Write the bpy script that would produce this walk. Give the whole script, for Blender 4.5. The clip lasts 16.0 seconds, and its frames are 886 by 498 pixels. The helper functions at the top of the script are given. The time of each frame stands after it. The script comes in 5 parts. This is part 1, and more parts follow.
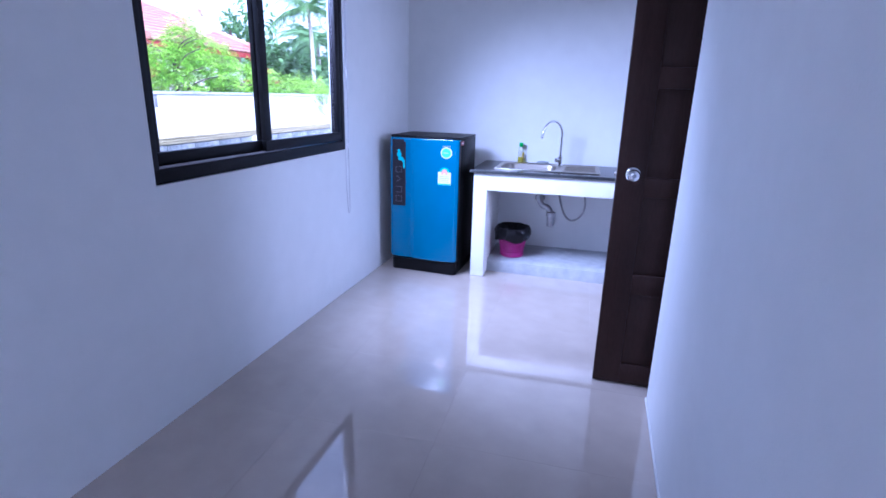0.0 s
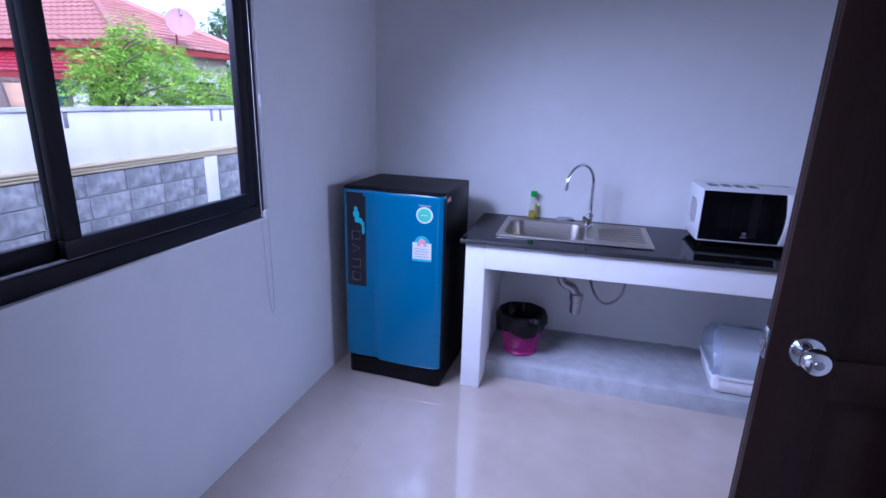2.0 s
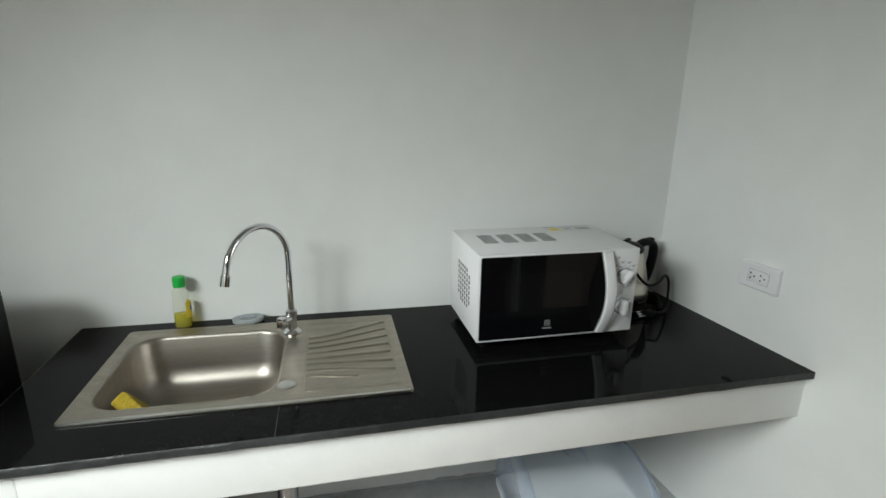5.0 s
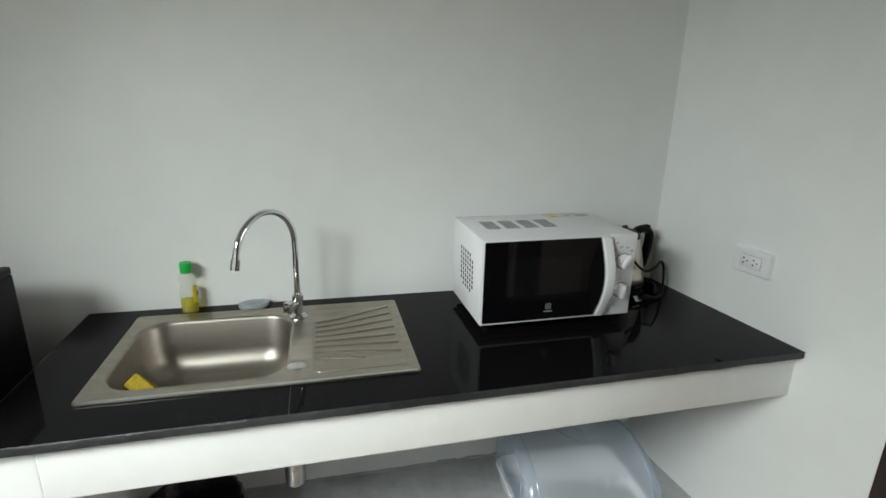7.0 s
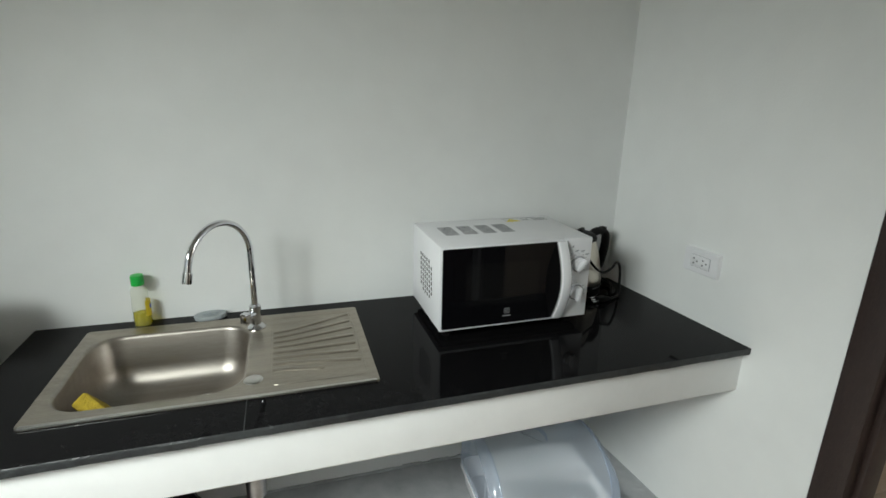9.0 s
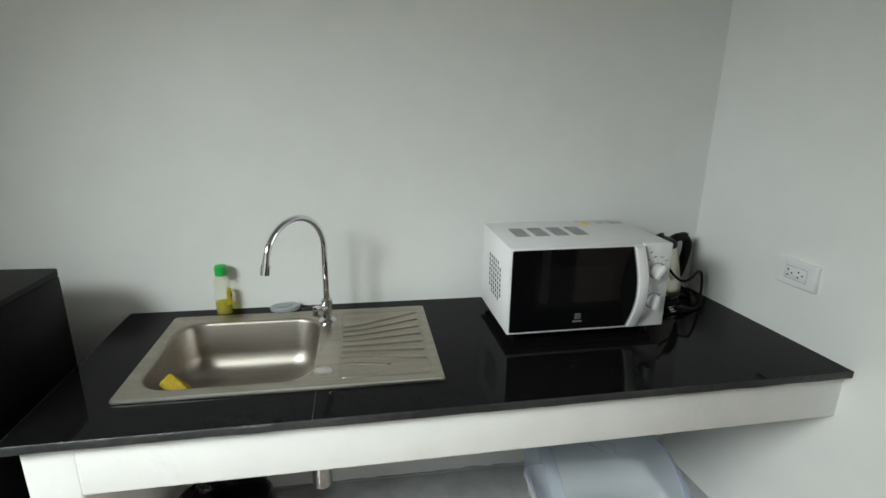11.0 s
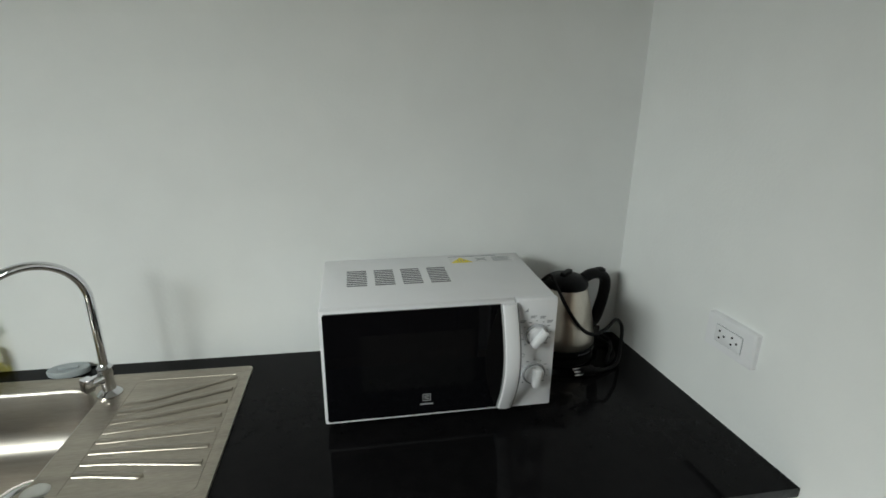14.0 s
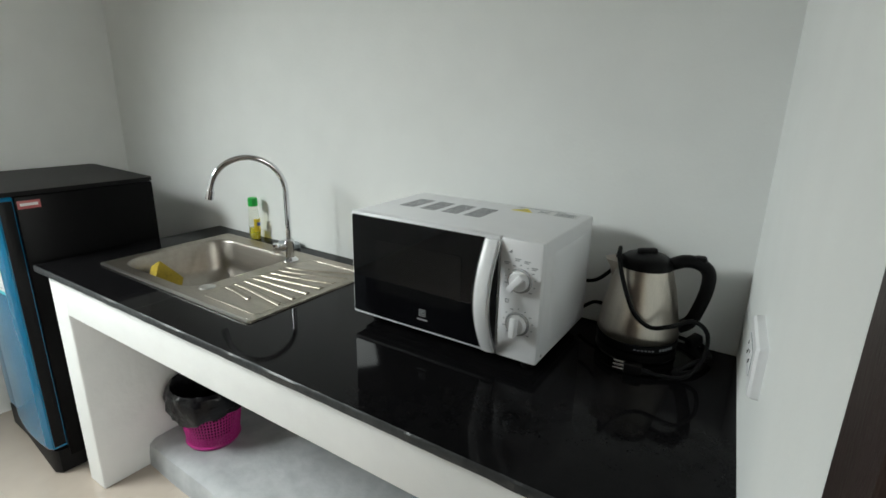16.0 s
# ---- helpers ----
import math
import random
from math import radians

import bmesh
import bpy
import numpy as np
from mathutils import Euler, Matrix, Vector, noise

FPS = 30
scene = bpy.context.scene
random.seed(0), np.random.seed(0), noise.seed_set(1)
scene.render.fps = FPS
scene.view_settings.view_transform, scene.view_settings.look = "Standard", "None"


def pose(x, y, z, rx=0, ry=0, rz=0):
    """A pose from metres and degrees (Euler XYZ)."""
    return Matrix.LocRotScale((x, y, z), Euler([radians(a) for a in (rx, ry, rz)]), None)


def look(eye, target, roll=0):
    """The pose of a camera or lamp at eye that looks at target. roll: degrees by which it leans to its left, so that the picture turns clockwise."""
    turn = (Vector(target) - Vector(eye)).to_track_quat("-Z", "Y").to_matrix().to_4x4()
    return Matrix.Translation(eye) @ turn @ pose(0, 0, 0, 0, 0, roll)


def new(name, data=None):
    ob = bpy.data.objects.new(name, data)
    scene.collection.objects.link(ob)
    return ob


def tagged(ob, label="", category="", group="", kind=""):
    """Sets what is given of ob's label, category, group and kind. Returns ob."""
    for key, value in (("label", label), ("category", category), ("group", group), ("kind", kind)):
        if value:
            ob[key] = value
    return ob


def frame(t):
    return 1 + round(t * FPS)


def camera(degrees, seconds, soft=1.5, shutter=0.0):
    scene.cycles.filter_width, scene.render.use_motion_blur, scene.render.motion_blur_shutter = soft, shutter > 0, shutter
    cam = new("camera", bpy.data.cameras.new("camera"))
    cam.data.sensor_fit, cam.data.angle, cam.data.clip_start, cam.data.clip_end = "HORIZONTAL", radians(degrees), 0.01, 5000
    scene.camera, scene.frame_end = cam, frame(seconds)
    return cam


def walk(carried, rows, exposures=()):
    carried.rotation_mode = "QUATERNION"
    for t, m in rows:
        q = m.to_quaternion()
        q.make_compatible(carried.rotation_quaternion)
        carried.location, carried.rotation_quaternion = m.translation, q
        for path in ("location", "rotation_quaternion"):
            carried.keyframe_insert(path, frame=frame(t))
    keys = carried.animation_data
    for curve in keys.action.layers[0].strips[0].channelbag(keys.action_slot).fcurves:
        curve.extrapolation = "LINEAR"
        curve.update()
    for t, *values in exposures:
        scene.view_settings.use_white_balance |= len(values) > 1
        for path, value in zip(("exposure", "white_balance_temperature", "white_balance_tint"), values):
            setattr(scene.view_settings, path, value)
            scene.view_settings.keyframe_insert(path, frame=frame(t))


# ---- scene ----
cam = camera(81.2, 16.0, soft=1.6)
PATH = [
    (0, (0.071, 0.109, 1.264), (-0.414, 1.965, 0.698), 1.5),
    (0.5, (0.016, 0.509, 1.328), (-0.451, 2.37, 0.764), 1.4),
    (1, (-0.038, 0.775, 1.419), (-0.516, 2.637, 0.869), 1.4),
    (1.5, (-0.095, 0.997, 1.405), (-0.581, 2.858, 0.857), 1.4),
    (2, (-0.173, 1.408, 1.417), (-0.653, 3.267, 0.857), 1.7),
    (2.5, (-0.265, 1.849, 1.407), (-0.764, 3.697, 0.829), 2.0),
    (3, (-0.232, 2.179, 1.397), (-0.502, 4.078, 0.829), 1.3),
    (3.5, (-0.164, 2.539, 1.412), (-0.177, 4.455, 0.838), 1.4),
    (4, (-0.11, 2.753, 1.435), (0.079, 4.654, 0.843), 1.1),
    (4.5, (0.009, 2.838, 1.441), (0.409, 4.711, 0.865), 1.0),
    (4.7, (0.03, 2.836, 1.431), (0.446, 4.715, 0.884), 1.0),
    (7, (-0.018, 2.802, 1.412), (0.439, 4.663, 0.841), 1.4),
    (7.5, (-0.007, 2.795, 1.427), (0.469, 4.648, 0.845), 1.2),
    (8, (-0.004, 2.783, 1.436), (0.533, 4.618, 0.85), 1.2),
    (8.5, (0.002, 2.78, 1.435), (0.564, 4.611, 0.859), 1.2),
    (9, (0.015, 2.797, 1.443), (0.582, 4.624, 0.861), 1.3),
    (9.5, (0.035, 2.827, 1.433), (0.598, 4.654, 0.847), 1.4),
    (10, (0.002, 2.858, 1.433), (0.518, 4.705, 0.865), 1.7),
    (10.2, (0.014, 2.848, 1.43), (0.43, 4.719, 0.861), 1.1),
    (12.3, (0.012, 2.797, 1.429), (0.293, 4.692, 0.854), 0.8),
    (12.5, (0.012, 2.809, 1.431), (0.343, 4.694, 0.851), 0.8),
    (13, (0.024, 2.876, 1.414), (0.549, 4.712, 0.82), 1.0),
    (13.5, (0.244, 3.054, 1.451), (0.747, 4.892, 0.844), 0.8),
    (14, (0.493, 3.166, 1.459), (0.792, 5.04, 0.829), 0.7),
    (14.5, (0.777, 3.3, 1.44), (1.014, 5.183, 0.81), 0.7),
    (15, (1.019, 3.403, 1.383), (0.88, 5.291, 0.737), 0.2),
    (15.5, (1.166, 3.375, 1.301), (0.516, 5.168, 0.701), 0.1),
    (15.7, (1.192, 3.316, 1.288), (0.378, 5.048, 0.706), 0.5),
    (16, (1.225, 3.22, 1.303), (0.159, 4.81, 0.725), 1.0),
]
EXPOSURES = [(0.0, 2.05, 4450, 34), (0.6, 1.65, 4450, 36), (1.2, 1.3, 4600, 40), (2.4, 1.17, 4650, 38), (3.0, 1.16, 5250, 13), (3.4, 1.22, 6500, 4), (4.0, 1.35, 6600, 2), (4.6, 1.42, 6600, 2), (15.0, 1.4, 6600, 1), (16.0, 1.66, 6550, 2)]
walk(cam, [(t, look(eye, target, roll)) for t, eye, target, roll in PATH], EXPOSURES)
SKY, SUN, NEXT, WIN = 0.15, 1.0, 2.8, 8.6

# ---- world, sun, large lights ----
world = bpy.data.worlds.new("sky")
scene.world = world
world.use_nodes = True
_n = world.node_tree.nodes
_sky = _n.new("ShaderNodeTexSky")
_sky.sky_type = "NISHITA"
_sky.sun_disc = False
_sky.sun_elevation, _sky.sun_rotation = radians(36), radians(133)
_sky.dust_density, _sky.air_density, _sky.ozone_density = 3.0, 1.0, 0.6
_grey = _n.new("ShaderNodeHueSaturation")          # thin bright cloud: a paler sky
_grey.inputs["Saturation"].default_value = 0.35
world.node_tree.links.new(_sky.outputs[0], _grey.inputs["Color"])
world.node_tree.links.new(_grey.outputs[0], _n["Background"].inputs[0])
_n["Background"].inputs[1].default_value = SKY

sun = new("sun", bpy.data.lights.new("sun", "SUN"))
sun.data.energy, sun.data.angle, sun.data.color = SUN, radians(12), (1.0, 0.96, 0.9)
sun.matrix_world = look((7.6, -7.1, 7.6), (0, 0, 0))


def area_lamp(name, m, w, h, watts, colour, spread=180):
    ob = new(name, bpy.data.lights.new(name, "AREA"))
    ob.data.shape, ob.data.size, ob.data.size_y = "RECTANGLE", w, h
    ob.data.energy, ob.data.color = watts, colour
    ob.data.spread = radians(spread)
    ob.matrix_world = m
    return ob


# daylight through the window of the room next door, spilling through the doorway
area_lamp("next_room_daylight", look((2.66, 2.98, 1.55), (0.0, 3.15, 0.9)), 0.75, 1.0, NEXT, (0.97, 0.98, 1.0), 110)
# skylight through the upper part of the window
area_lamp("window_daylight", look((-1.58, 2.58, 2.08), (0.18, 3.98, -0.12)), 1.25, 0.40, WIN, (0.95, 0.98, 1.0), 88)


# ---- materials ----
def mat(name, colour, rough=0.5, metal=0.0, grain=0.0, scale=20.0, bump=0.0, bscale=60.0, spec=0.5, second=None, stretch=None, piece=0.0, coat=0.0):
    """A Principled material whose colour varies at two scales, with fine relief."""
    m = bpy.data.materials.new(name)
    m.use_nodes = True
    nt = m.node_tree
    b = nt.nodes["Principled BSDF"]
    b.inputs["Roughness"].default_value, b.inputs["Metallic"].default_value = rough, metal
    b.inputs["Specular IOR Level"].default_value = spec
    b.inputs["Coat Weight"].default_value = coat
    tc = nt.nodes.new("ShaderNodeTexCoord")
    vec = tc.outputs["Object"]
    if stretch:
        mp = nt.nodes.new("ShaderNodeMapping")
        mp.inputs["Scale"].default_value = stretch
        nt.links.new(vec, mp.inputs[0])
        vec = mp.outputs[0]
    c = (*colour, 1)
    if grain or second or piece:
        a = nt.nodes.new("ShaderNodeTexNoise")
        a.inputs["Scale"].default_value, a.inputs["Detail"].default_value = scale, 6
        nt.links.new(vec, a.inputs[0])
        big = nt.nodes.new("ShaderNodeTexNoise")
        big.inputs["Scale"].default_value, big.inputs["Detail"].default_value = scale * 0.12, 3
        nt.links.new(vec, big.inputs[0])
        add = nt.nodes.new("ShaderNodeMath")
        add.operation = "ADD"
        nt.links.new(a.outputs[0], add.inputs[0])
        nt.links.new(big.outputs[0], add.inputs[1])
        fac = add.outputs[0]
        if piece:
            oi = nt.nodes.new("ShaderNodeObjectInfo")
            pm = nt.nodes.new("ShaderNodeMath")
            pm.operation = "MULTIPLY_ADD"
            nt.links.new(oi.outputs["Random"], pm.inputs[0])
            pm.inputs[1].default_value = piece
            nt.links.new(fac, pm.inputs[2])
            fac = pm.outputs[0]
        ramp = nt.nodes.new("ShaderNodeValToRGB")
        e = ramp.color_ramp.elements
        lo = second or tuple(v * (1 - grain) for v in colour)
        hi = colour if second else tuple(min(1, v * (1 + grain)) for v in colour)
        mr = nt.nodes.new("ShaderNodeMapRange")
        mr.inputs[1].default_value, mr.inputs[2].default_value = 0.7, 1.3 + piece
        nt.links.new(fac, mr.inputs[0])
        e[0].color, e[1].color = (*lo, 1), (*hi, 1)
        nt.links.new(mr.outputs[0], ramp.inputs[0])
        nt.links.new(ramp.outputs[0], b.inputs["Base Color"])
    else:
        b.inputs["Base Color"].default_value = c
    if bump:
        n2 = nt.nodes.new("ShaderNodeTexNoise")
        n2.inputs["Scale"].default_value, n2.inputs["Detail"].default_value = bscale, 4
        nt.links.new(vec, n2.inputs[0])
        bp = nt.nodes.new("ShaderNodeBump")
        bp.inputs["Strength"].default_value, bp.inputs["Distance"].default_value = bump, 0.004
        nt.links.new(n2.outputs[0], bp.inputs["Height"])
        nt.links.new(bp.outputs[0], b.inputs["Normal"])
    return m


def glass_mat(name, tint, haze=0.0, haze_colour=(0.6, 0.7, 0.85)):
    """Thin clear sheet: passes light, mirrors at a slant; haze: milky plastic."""
    m = bpy.data.materials.new(name)
    m.use_nodes = True
    nt = m.node_tree
    nt.nodes.remove(nt.nodes["Principled BSDF"])
    tr, gl, fr, mx = (nt.nodes.new("ShaderNode" + k) for k in ("BsdfTransparent", "BsdfGlossy", "LayerWeight", "MixShader"))
    pw, ma = nt.nodes.new("ShaderNodeMath"), nt.nodes.new("ShaderNodeMath")
    pw.operation, ma.operation = "POWER", "MULTIPLY_ADD"
    pw.inputs[1].default_value = 5.0
    ma.inputs[1].default_value, ma.inputs[2].default_value = 0.9, 0.03
    tr.inputs[0].default_value = (*tint, 1)
    gl.inputs["Roughness"].default_value = 0.02 if not haze else 0.12
    fr.inputs[0].default_value = 0.5
    nt.links.new(fr.outputs["Facing"], pw.inputs[0])
    nt.links.new(pw.outputs[0], ma.inputs[0])
    nt.links.new(ma.outputs[0], mx.inputs[0])
    nt.links.new(gl.outputs[0], mx.inputs[2])
    base = tr.outputs[0]
    if haze:
        df, m2 = nt.nodes.new("ShaderNodeBsdfDiffuse"), nt.nodes.new("ShaderNodeMixShader")
        df.inputs[0].default_value = (*haze_colour, 1)
        m2.inputs[0].default_value = haze
        nt.links.new(base, m2.inputs[1])
        nt.links.new(df.outputs[0], m2.inputs[2])
        base = m2.outputs[0]
    nt.links.new(base, mx.inputs[1])
    nt.links.new(mx.outputs[0], nt.nodes["Material Output"].inputs[0])
    return m


PLASTER = mat("wall_paint", (0.80, 0.81, 0.80), 0.62, grain=0.025, scale=9, bump=0.12, bscale=140)
CEIL = mat("ceiling_paint", (0.82, 0.82, 0.81), 0.8, grain=0.02, scale=6, bump=0.08)
TILE = mat("polished_floor_tile", (0.53, 0.455, 0.39), 0.05, grain=0.05, scale=7, second=(0.455, 0.39, 0.33), spec=1.0, piece=0.05, coat=0.5)
GROUT = mat("tile_grout", (0.50, 0.43, 0.36), 0.8, grain=0.1, scale=60)
BATH = mat("bathroom_tile", (0.55, 0.48, 0.40), 0.3, grain=0.06, scale=8)
COUNTER = mat("counter_plaster", (0.82, 0.82, 0.81), 0.6, grain=0.03, scale=14, bump=0.35, bscale=45)
CONCRETE = mat("grey_cement_screed", (0.47, 0.48, 0.49), 0.75, grain=0.2, scale=16, second=(0.33, 0.34, 0.35), bump=0.5, bscale=35)
GRANITE = mat("black_granite", (0.008, 0.0075, 0.008), 0.05, second=(0.004, 0.004, 0.0045), scale=300, spec=0.065)
GRANITE_EDGE = mat("worn_granite_edge", (0.038, 0.041, 0.042), 0.4, second=(0.012, 0.012, 0.014), scale=40, bump=0.6, bscale=70)
STEEL = mat("brushed_stainless_steel", (0.36, 0.33, 0.295), 0.38, 1.0, grain=0.10, scale=40, stretch=(1, 14, 14), bump=0.05, bscale=90)
STEEL_DECK = mat("stainless_sink_deck", (0.39, 0.352, 0.298), 0.36, 1.0, grain=0.16, scale=22, stretch=(2, 14, 14))
KETTLE_STEEL = mat("warm_brushed_steel", (0.60, 0.55, 0.48), 0.30, 1.0, grain=0.08, scale=40, stretch=(14, 14, 1), bump=0.05, bscale=90)
# sink steel made lighter, so the colour carries the reflected daylight
GLINT_STEEL = mat("glint_lightened_steel", (0.62, 0.61, 0.58), 0.30, 1.0, grain=0.05, scale=40)
CHROME = mat("polished_chrome", (0.72, 0.72, 0.74), 0.08, 1.0, grain=0.03, scale=30)
DULL_CHROME = mat("dull_chrome_pipe", (0.40, 0.40, 0.41), 0.3, 1.0, grain=0.15, scale=50)
DARK_ALU = mat("dark_bronze_aluminium", (0.008, 0.007, 0.009), 0.45, grain=0.1, scale=50, spec=0.2)
ALU_LINE = mat("bare_aluminium_track", (0.35, 0.34, 0.36), 0.35, 1.0, grain=0.1)
GLASS = glass_mat("window_glass", (0.97, 0.985, 0.98))
BROWN = mat("dark_brown_door_paint", (0.036, 0.017, 0.013), 0.42, grain=0.25, scale=24, stretch=(6, 6, 1), bump=0.25, bscale=90, spec=0.18)
FRAME_BROWN = mat("dark_brown_frame_paint", (0.026, 0.015, 0.013), 0.45, grain=0.25, scale=30, stretch=(5, 5, 1), bump=0.3, bscale=70)
BLUE = mat("glossy_blue_fridge_panel", (0.003, 0.132, 0.262), 0.20, grain=0.04, scale=5, coat=0.25)
BLACK = mat("black_enamel", (0.003, 0.0028, 0.003), 0.34, spec=0.06, grain=0.2, scale=40, bump=0.08, bscale=300)
BLACK_PL = mat("black_plastic", (0.005, 0.0046, 0.005), 0.42, spec=0.13, grain=0.15, scale=60, bump=0.1, bscale=250)
DECAL = mat("dark_decal_film", (0.012, 0.010, 0.016), 0.12, grain=0.1)
SILVER_LINE = mat("silver_decal_lines", (0.22, 0.20, 0.21), 0.3, 0.6, grain=0.1)
TEAL = mat("teal_print", (0.05, 0.50, 0.55), 0.4, grain=0.1)
GREEN = mat("green_sticker_print", (0.09, 0.55, 0.36), 0.4, grain=0.1)
WHITE_STICK = mat("white_sticker_paper", (0.74, 0.74, 0.74), 0.5, grain=0.05)
PINK = mat("pink_print", (0.75, 0.35, 0.40), 0.5, grain=0.1)
RED_STICK = mat("red_badge", (0.42, 0.10, 0.10), 0.4, grain=0.1)
GREY_PRINT = mat("grey_print", (0.30, 0.31, 0.33), 0.5, grain=0.1)
VENT = mat("dark_vent_slots", (0.13, 0.13, 0.14), 0.6, grain=0.1)
PALE_PRINT = mat("pale_grey_print", (0.30, 0.30, 0.31), 0.5, grain=0.05)
WHITE_ENAMEL = mat("white_powder_coat", (0.80, 0.80, 0.82), 0.32, grain=0.02, scale=20, bump=0.06, bscale=400)
WHITE_PL = mat("white_plastic", (0.80, 0.80, 0.82), 0.3, grain=0.02, scale=30)
BLACK_GLASS = mat("black_oven_glass", (0.004, 0.004, 0.005), 0.03, grain=0.1, spec=0.42)
MESH_GLASS = mat("oven_window_mesh", (0.007, 0.007, 0.0075), 0.05, grain=0.2, scale=900, spec=0.5)
SILVER_PL = mat("silver_plastic_trim", (0.62, 0.63, 0.65), 0.25, 0.5, grain=0.03)
YELLOW = mat("yellow_warning_sticker", (0.80, 0.66, 0.01), 0.4, grain=0.05)
SPONGE = mat("yellow_sponge", (0.33, 0.235, 0.016), 0.9, grain=0.25, scale=120, bump=1.0, bscale=160)
MAGENTA = mat("magenta_plastic", (0.42, 0.015, 0.20), 0.4, grain=0.08)
BAG = mat("black_bin_liner", (0.005, 0.0045, 0.006), 0.24, grain=0.2, scale=30, bump=1.0, bscale=48, spec=0.22)
BOTTLE = glass_mat("clear_bottle", (0.94, 0.95, 0.91), haze=0.05, haze_colour=(0.75, 0.78, 0.75))
SOAP = glass_mat("yellow_green_dish_soap", (0.85, 0.78, 0.06), haze=0.35, haze_colour=(0.62, 0.56, 0.03))
LABEL_YELLOW = mat("yellow_bottle_label", (0.62, 0.47, 0.02), 0.45, grain=0.1, scale=60)
LABEL_BLUE = mat("blue_label_print", (0.05, 0.10, 0.40), 0.45, grain=0.1)
CAP_GREEN = mat("green_bottle_cap", (0.02, 0.42, 0.06), 0.35, grain=0.05)
SOAP_DISH = mat("grey_rubber_plug", (0.33, 0.36, 0.37), 0.5, grain=0.1, scale=60)
LID = glass_mat("clear_blue_plastic_lid", (0.90, 0.94, 0.99), haze=0.32, haze_colour=(0.78, 0.81, 0.85))
CLEAR_DISH = glass_mat("clear_glassware", (0.90, 0.93, 0.95), haze=0.16, haze_colour=(0.70, 0.74, 0.78))
LID_END = glass_mat("blue_tinted_plastic", (0.90, 0.94, 0.99), haze=0.32, haze_colour=(0.62, 0.70, 0.84))
CORD = mat("white_blind_cord", (0.50, 0.49, 0.52), 0.6, grain=0.05)
RUBBER = mat("black_cable_rubber", (0.006, 0.0055, 0.006), 0.45, grain=0.1, spec=0.15)
FENCE_WHITE = mat("white_render_wall", (0.70, 0.69, 0.67), 0.8, second=(0.58, 0.57, 0.56), scale=5, stretch=(1, 1, 0.35), bump=0.3, bscale=20)
FENCE_CREAM = mat("cream_moulding", (0.46, 0.39, 0.24), 0.75, grain=0.06, scale=8)
COPING = mat("weathered_coping", (0.62, 0.62, 0.62), 0.85, second=(0.30, 0.30, 0.31), scale=12, bump=0.4)
BLOCK = mat("grey_concrete_block", (0.44, 0.445, 0.44), 0.9, second=(0.07, 0.08, 0.085), scale=12, bump=0.5, bscale=50, piece=0.2)
SLOT = mat("dark_grey_slot", (0.20, 0.19, 0.20), 0.9, grain=0.3, scale=30)
MORTAR = mat("pale_mortar", (0.55, 0.55, 0.54), 0.9, grain=0.15, scale=25, bump=0.5)
ROOF_TILE = mat("salmon_roof_tile", (0.55, 0.265, 0.205), 0.6, second=(0.41, 0.18, 0.135), scale=3, bump=0.2)
ROOF_RED = mat("red_metal_roof", (0.40, 0.025, 0.04), 0.35, grain=0.15, scale=3)
FASCIA = mat("red_brown_fascia", (0.30, 0.035, 0.03), 0.5, grain=0.1, scale=6)
HOUSE = mat("cream_house_wall", (0.62, 0.54, 0.46), 0.85, grain=0.08, scale=3, bump=0.2)
HOUSE_DARK = mat("shaded_window_glass", (0.03, 0.035, 0.04), 0.1, grain=0.1)
BARK = mat("grey_brown_bark", (0.23, 0.17, 0.14), 0.95, second=(0.12, 0.09, 0.07), scale=14, bump=1.0, bscale=30, stretch=(3, 3, 1))
PALM_BARK = mat("pale_palm_bark", (0.42, 0.38, 0.33), 0.9, grain=0.2, scale=10, bump=0.6)
WOOD_BOX = mat("tan_wood_panel", (0.50, 0.31, 0.18), 0.7, grain=0.2, scale=12, stretch=(1, 1, 5))
DISH = mat("pale_pink_satellite_dish", (0.42, 0.245, 0.235), 0.6, grain=0.06, scale=8)
GROUND = mat("dry_grass_ground", (0.16, 0.15, 0.09), 0.95, second=(0.08, 0.10, 0.04), scale=1.5, bump=0.6)
CABLE_BLUE = mat("teal_plastic_basin", (0.03, 0.19, 0.22), 0.45, grain=0.1)


def leaf_mat(name, a, b):
    m = mat(name, a, 0.5, second=b, scale=3)
    nt = m.node_tree
    p = nt.nodes["Principled BSDF"]
    geo, rgb = nt.nodes.new("ShaderNodeNewGeometry"), nt.nodes.new("ShaderNodeHueSaturation")
    old = p.inputs["Base Color"].links[0].from_socket
    mul = nt.nodes.new("ShaderNodeMapRange")
    mul.inputs[3].default_value, mul.inputs[4].default_value = 0.55, 1.5
    nt.links.new(geo.outputs["Random Per Island"], mul.inputs[0])
    nt.links.new(old, rgb.inputs["Color"])
    nt.links.new(mul.outputs[0], rgb.inputs["Value"])
    nt.links.new(rgb.outputs[0], p.inputs["Base Color"])
    tr, ms = nt.nodes.new("ShaderNodeBsdfTranslucent"), nt.nodes.new("ShaderNodeMixShader")
    nt.links.new(rgb.outputs[0], tr.inputs[0])
    ms.inputs[0].default_value = 0.4
    nt.links.new(p.outputs[0], ms.inputs[1])
    nt.links.new(tr.outputs[0], ms.inputs[2])
    nt.links.new(ms.outputs[0], nt.nodes["Material Output"].inputs[0])
    return m


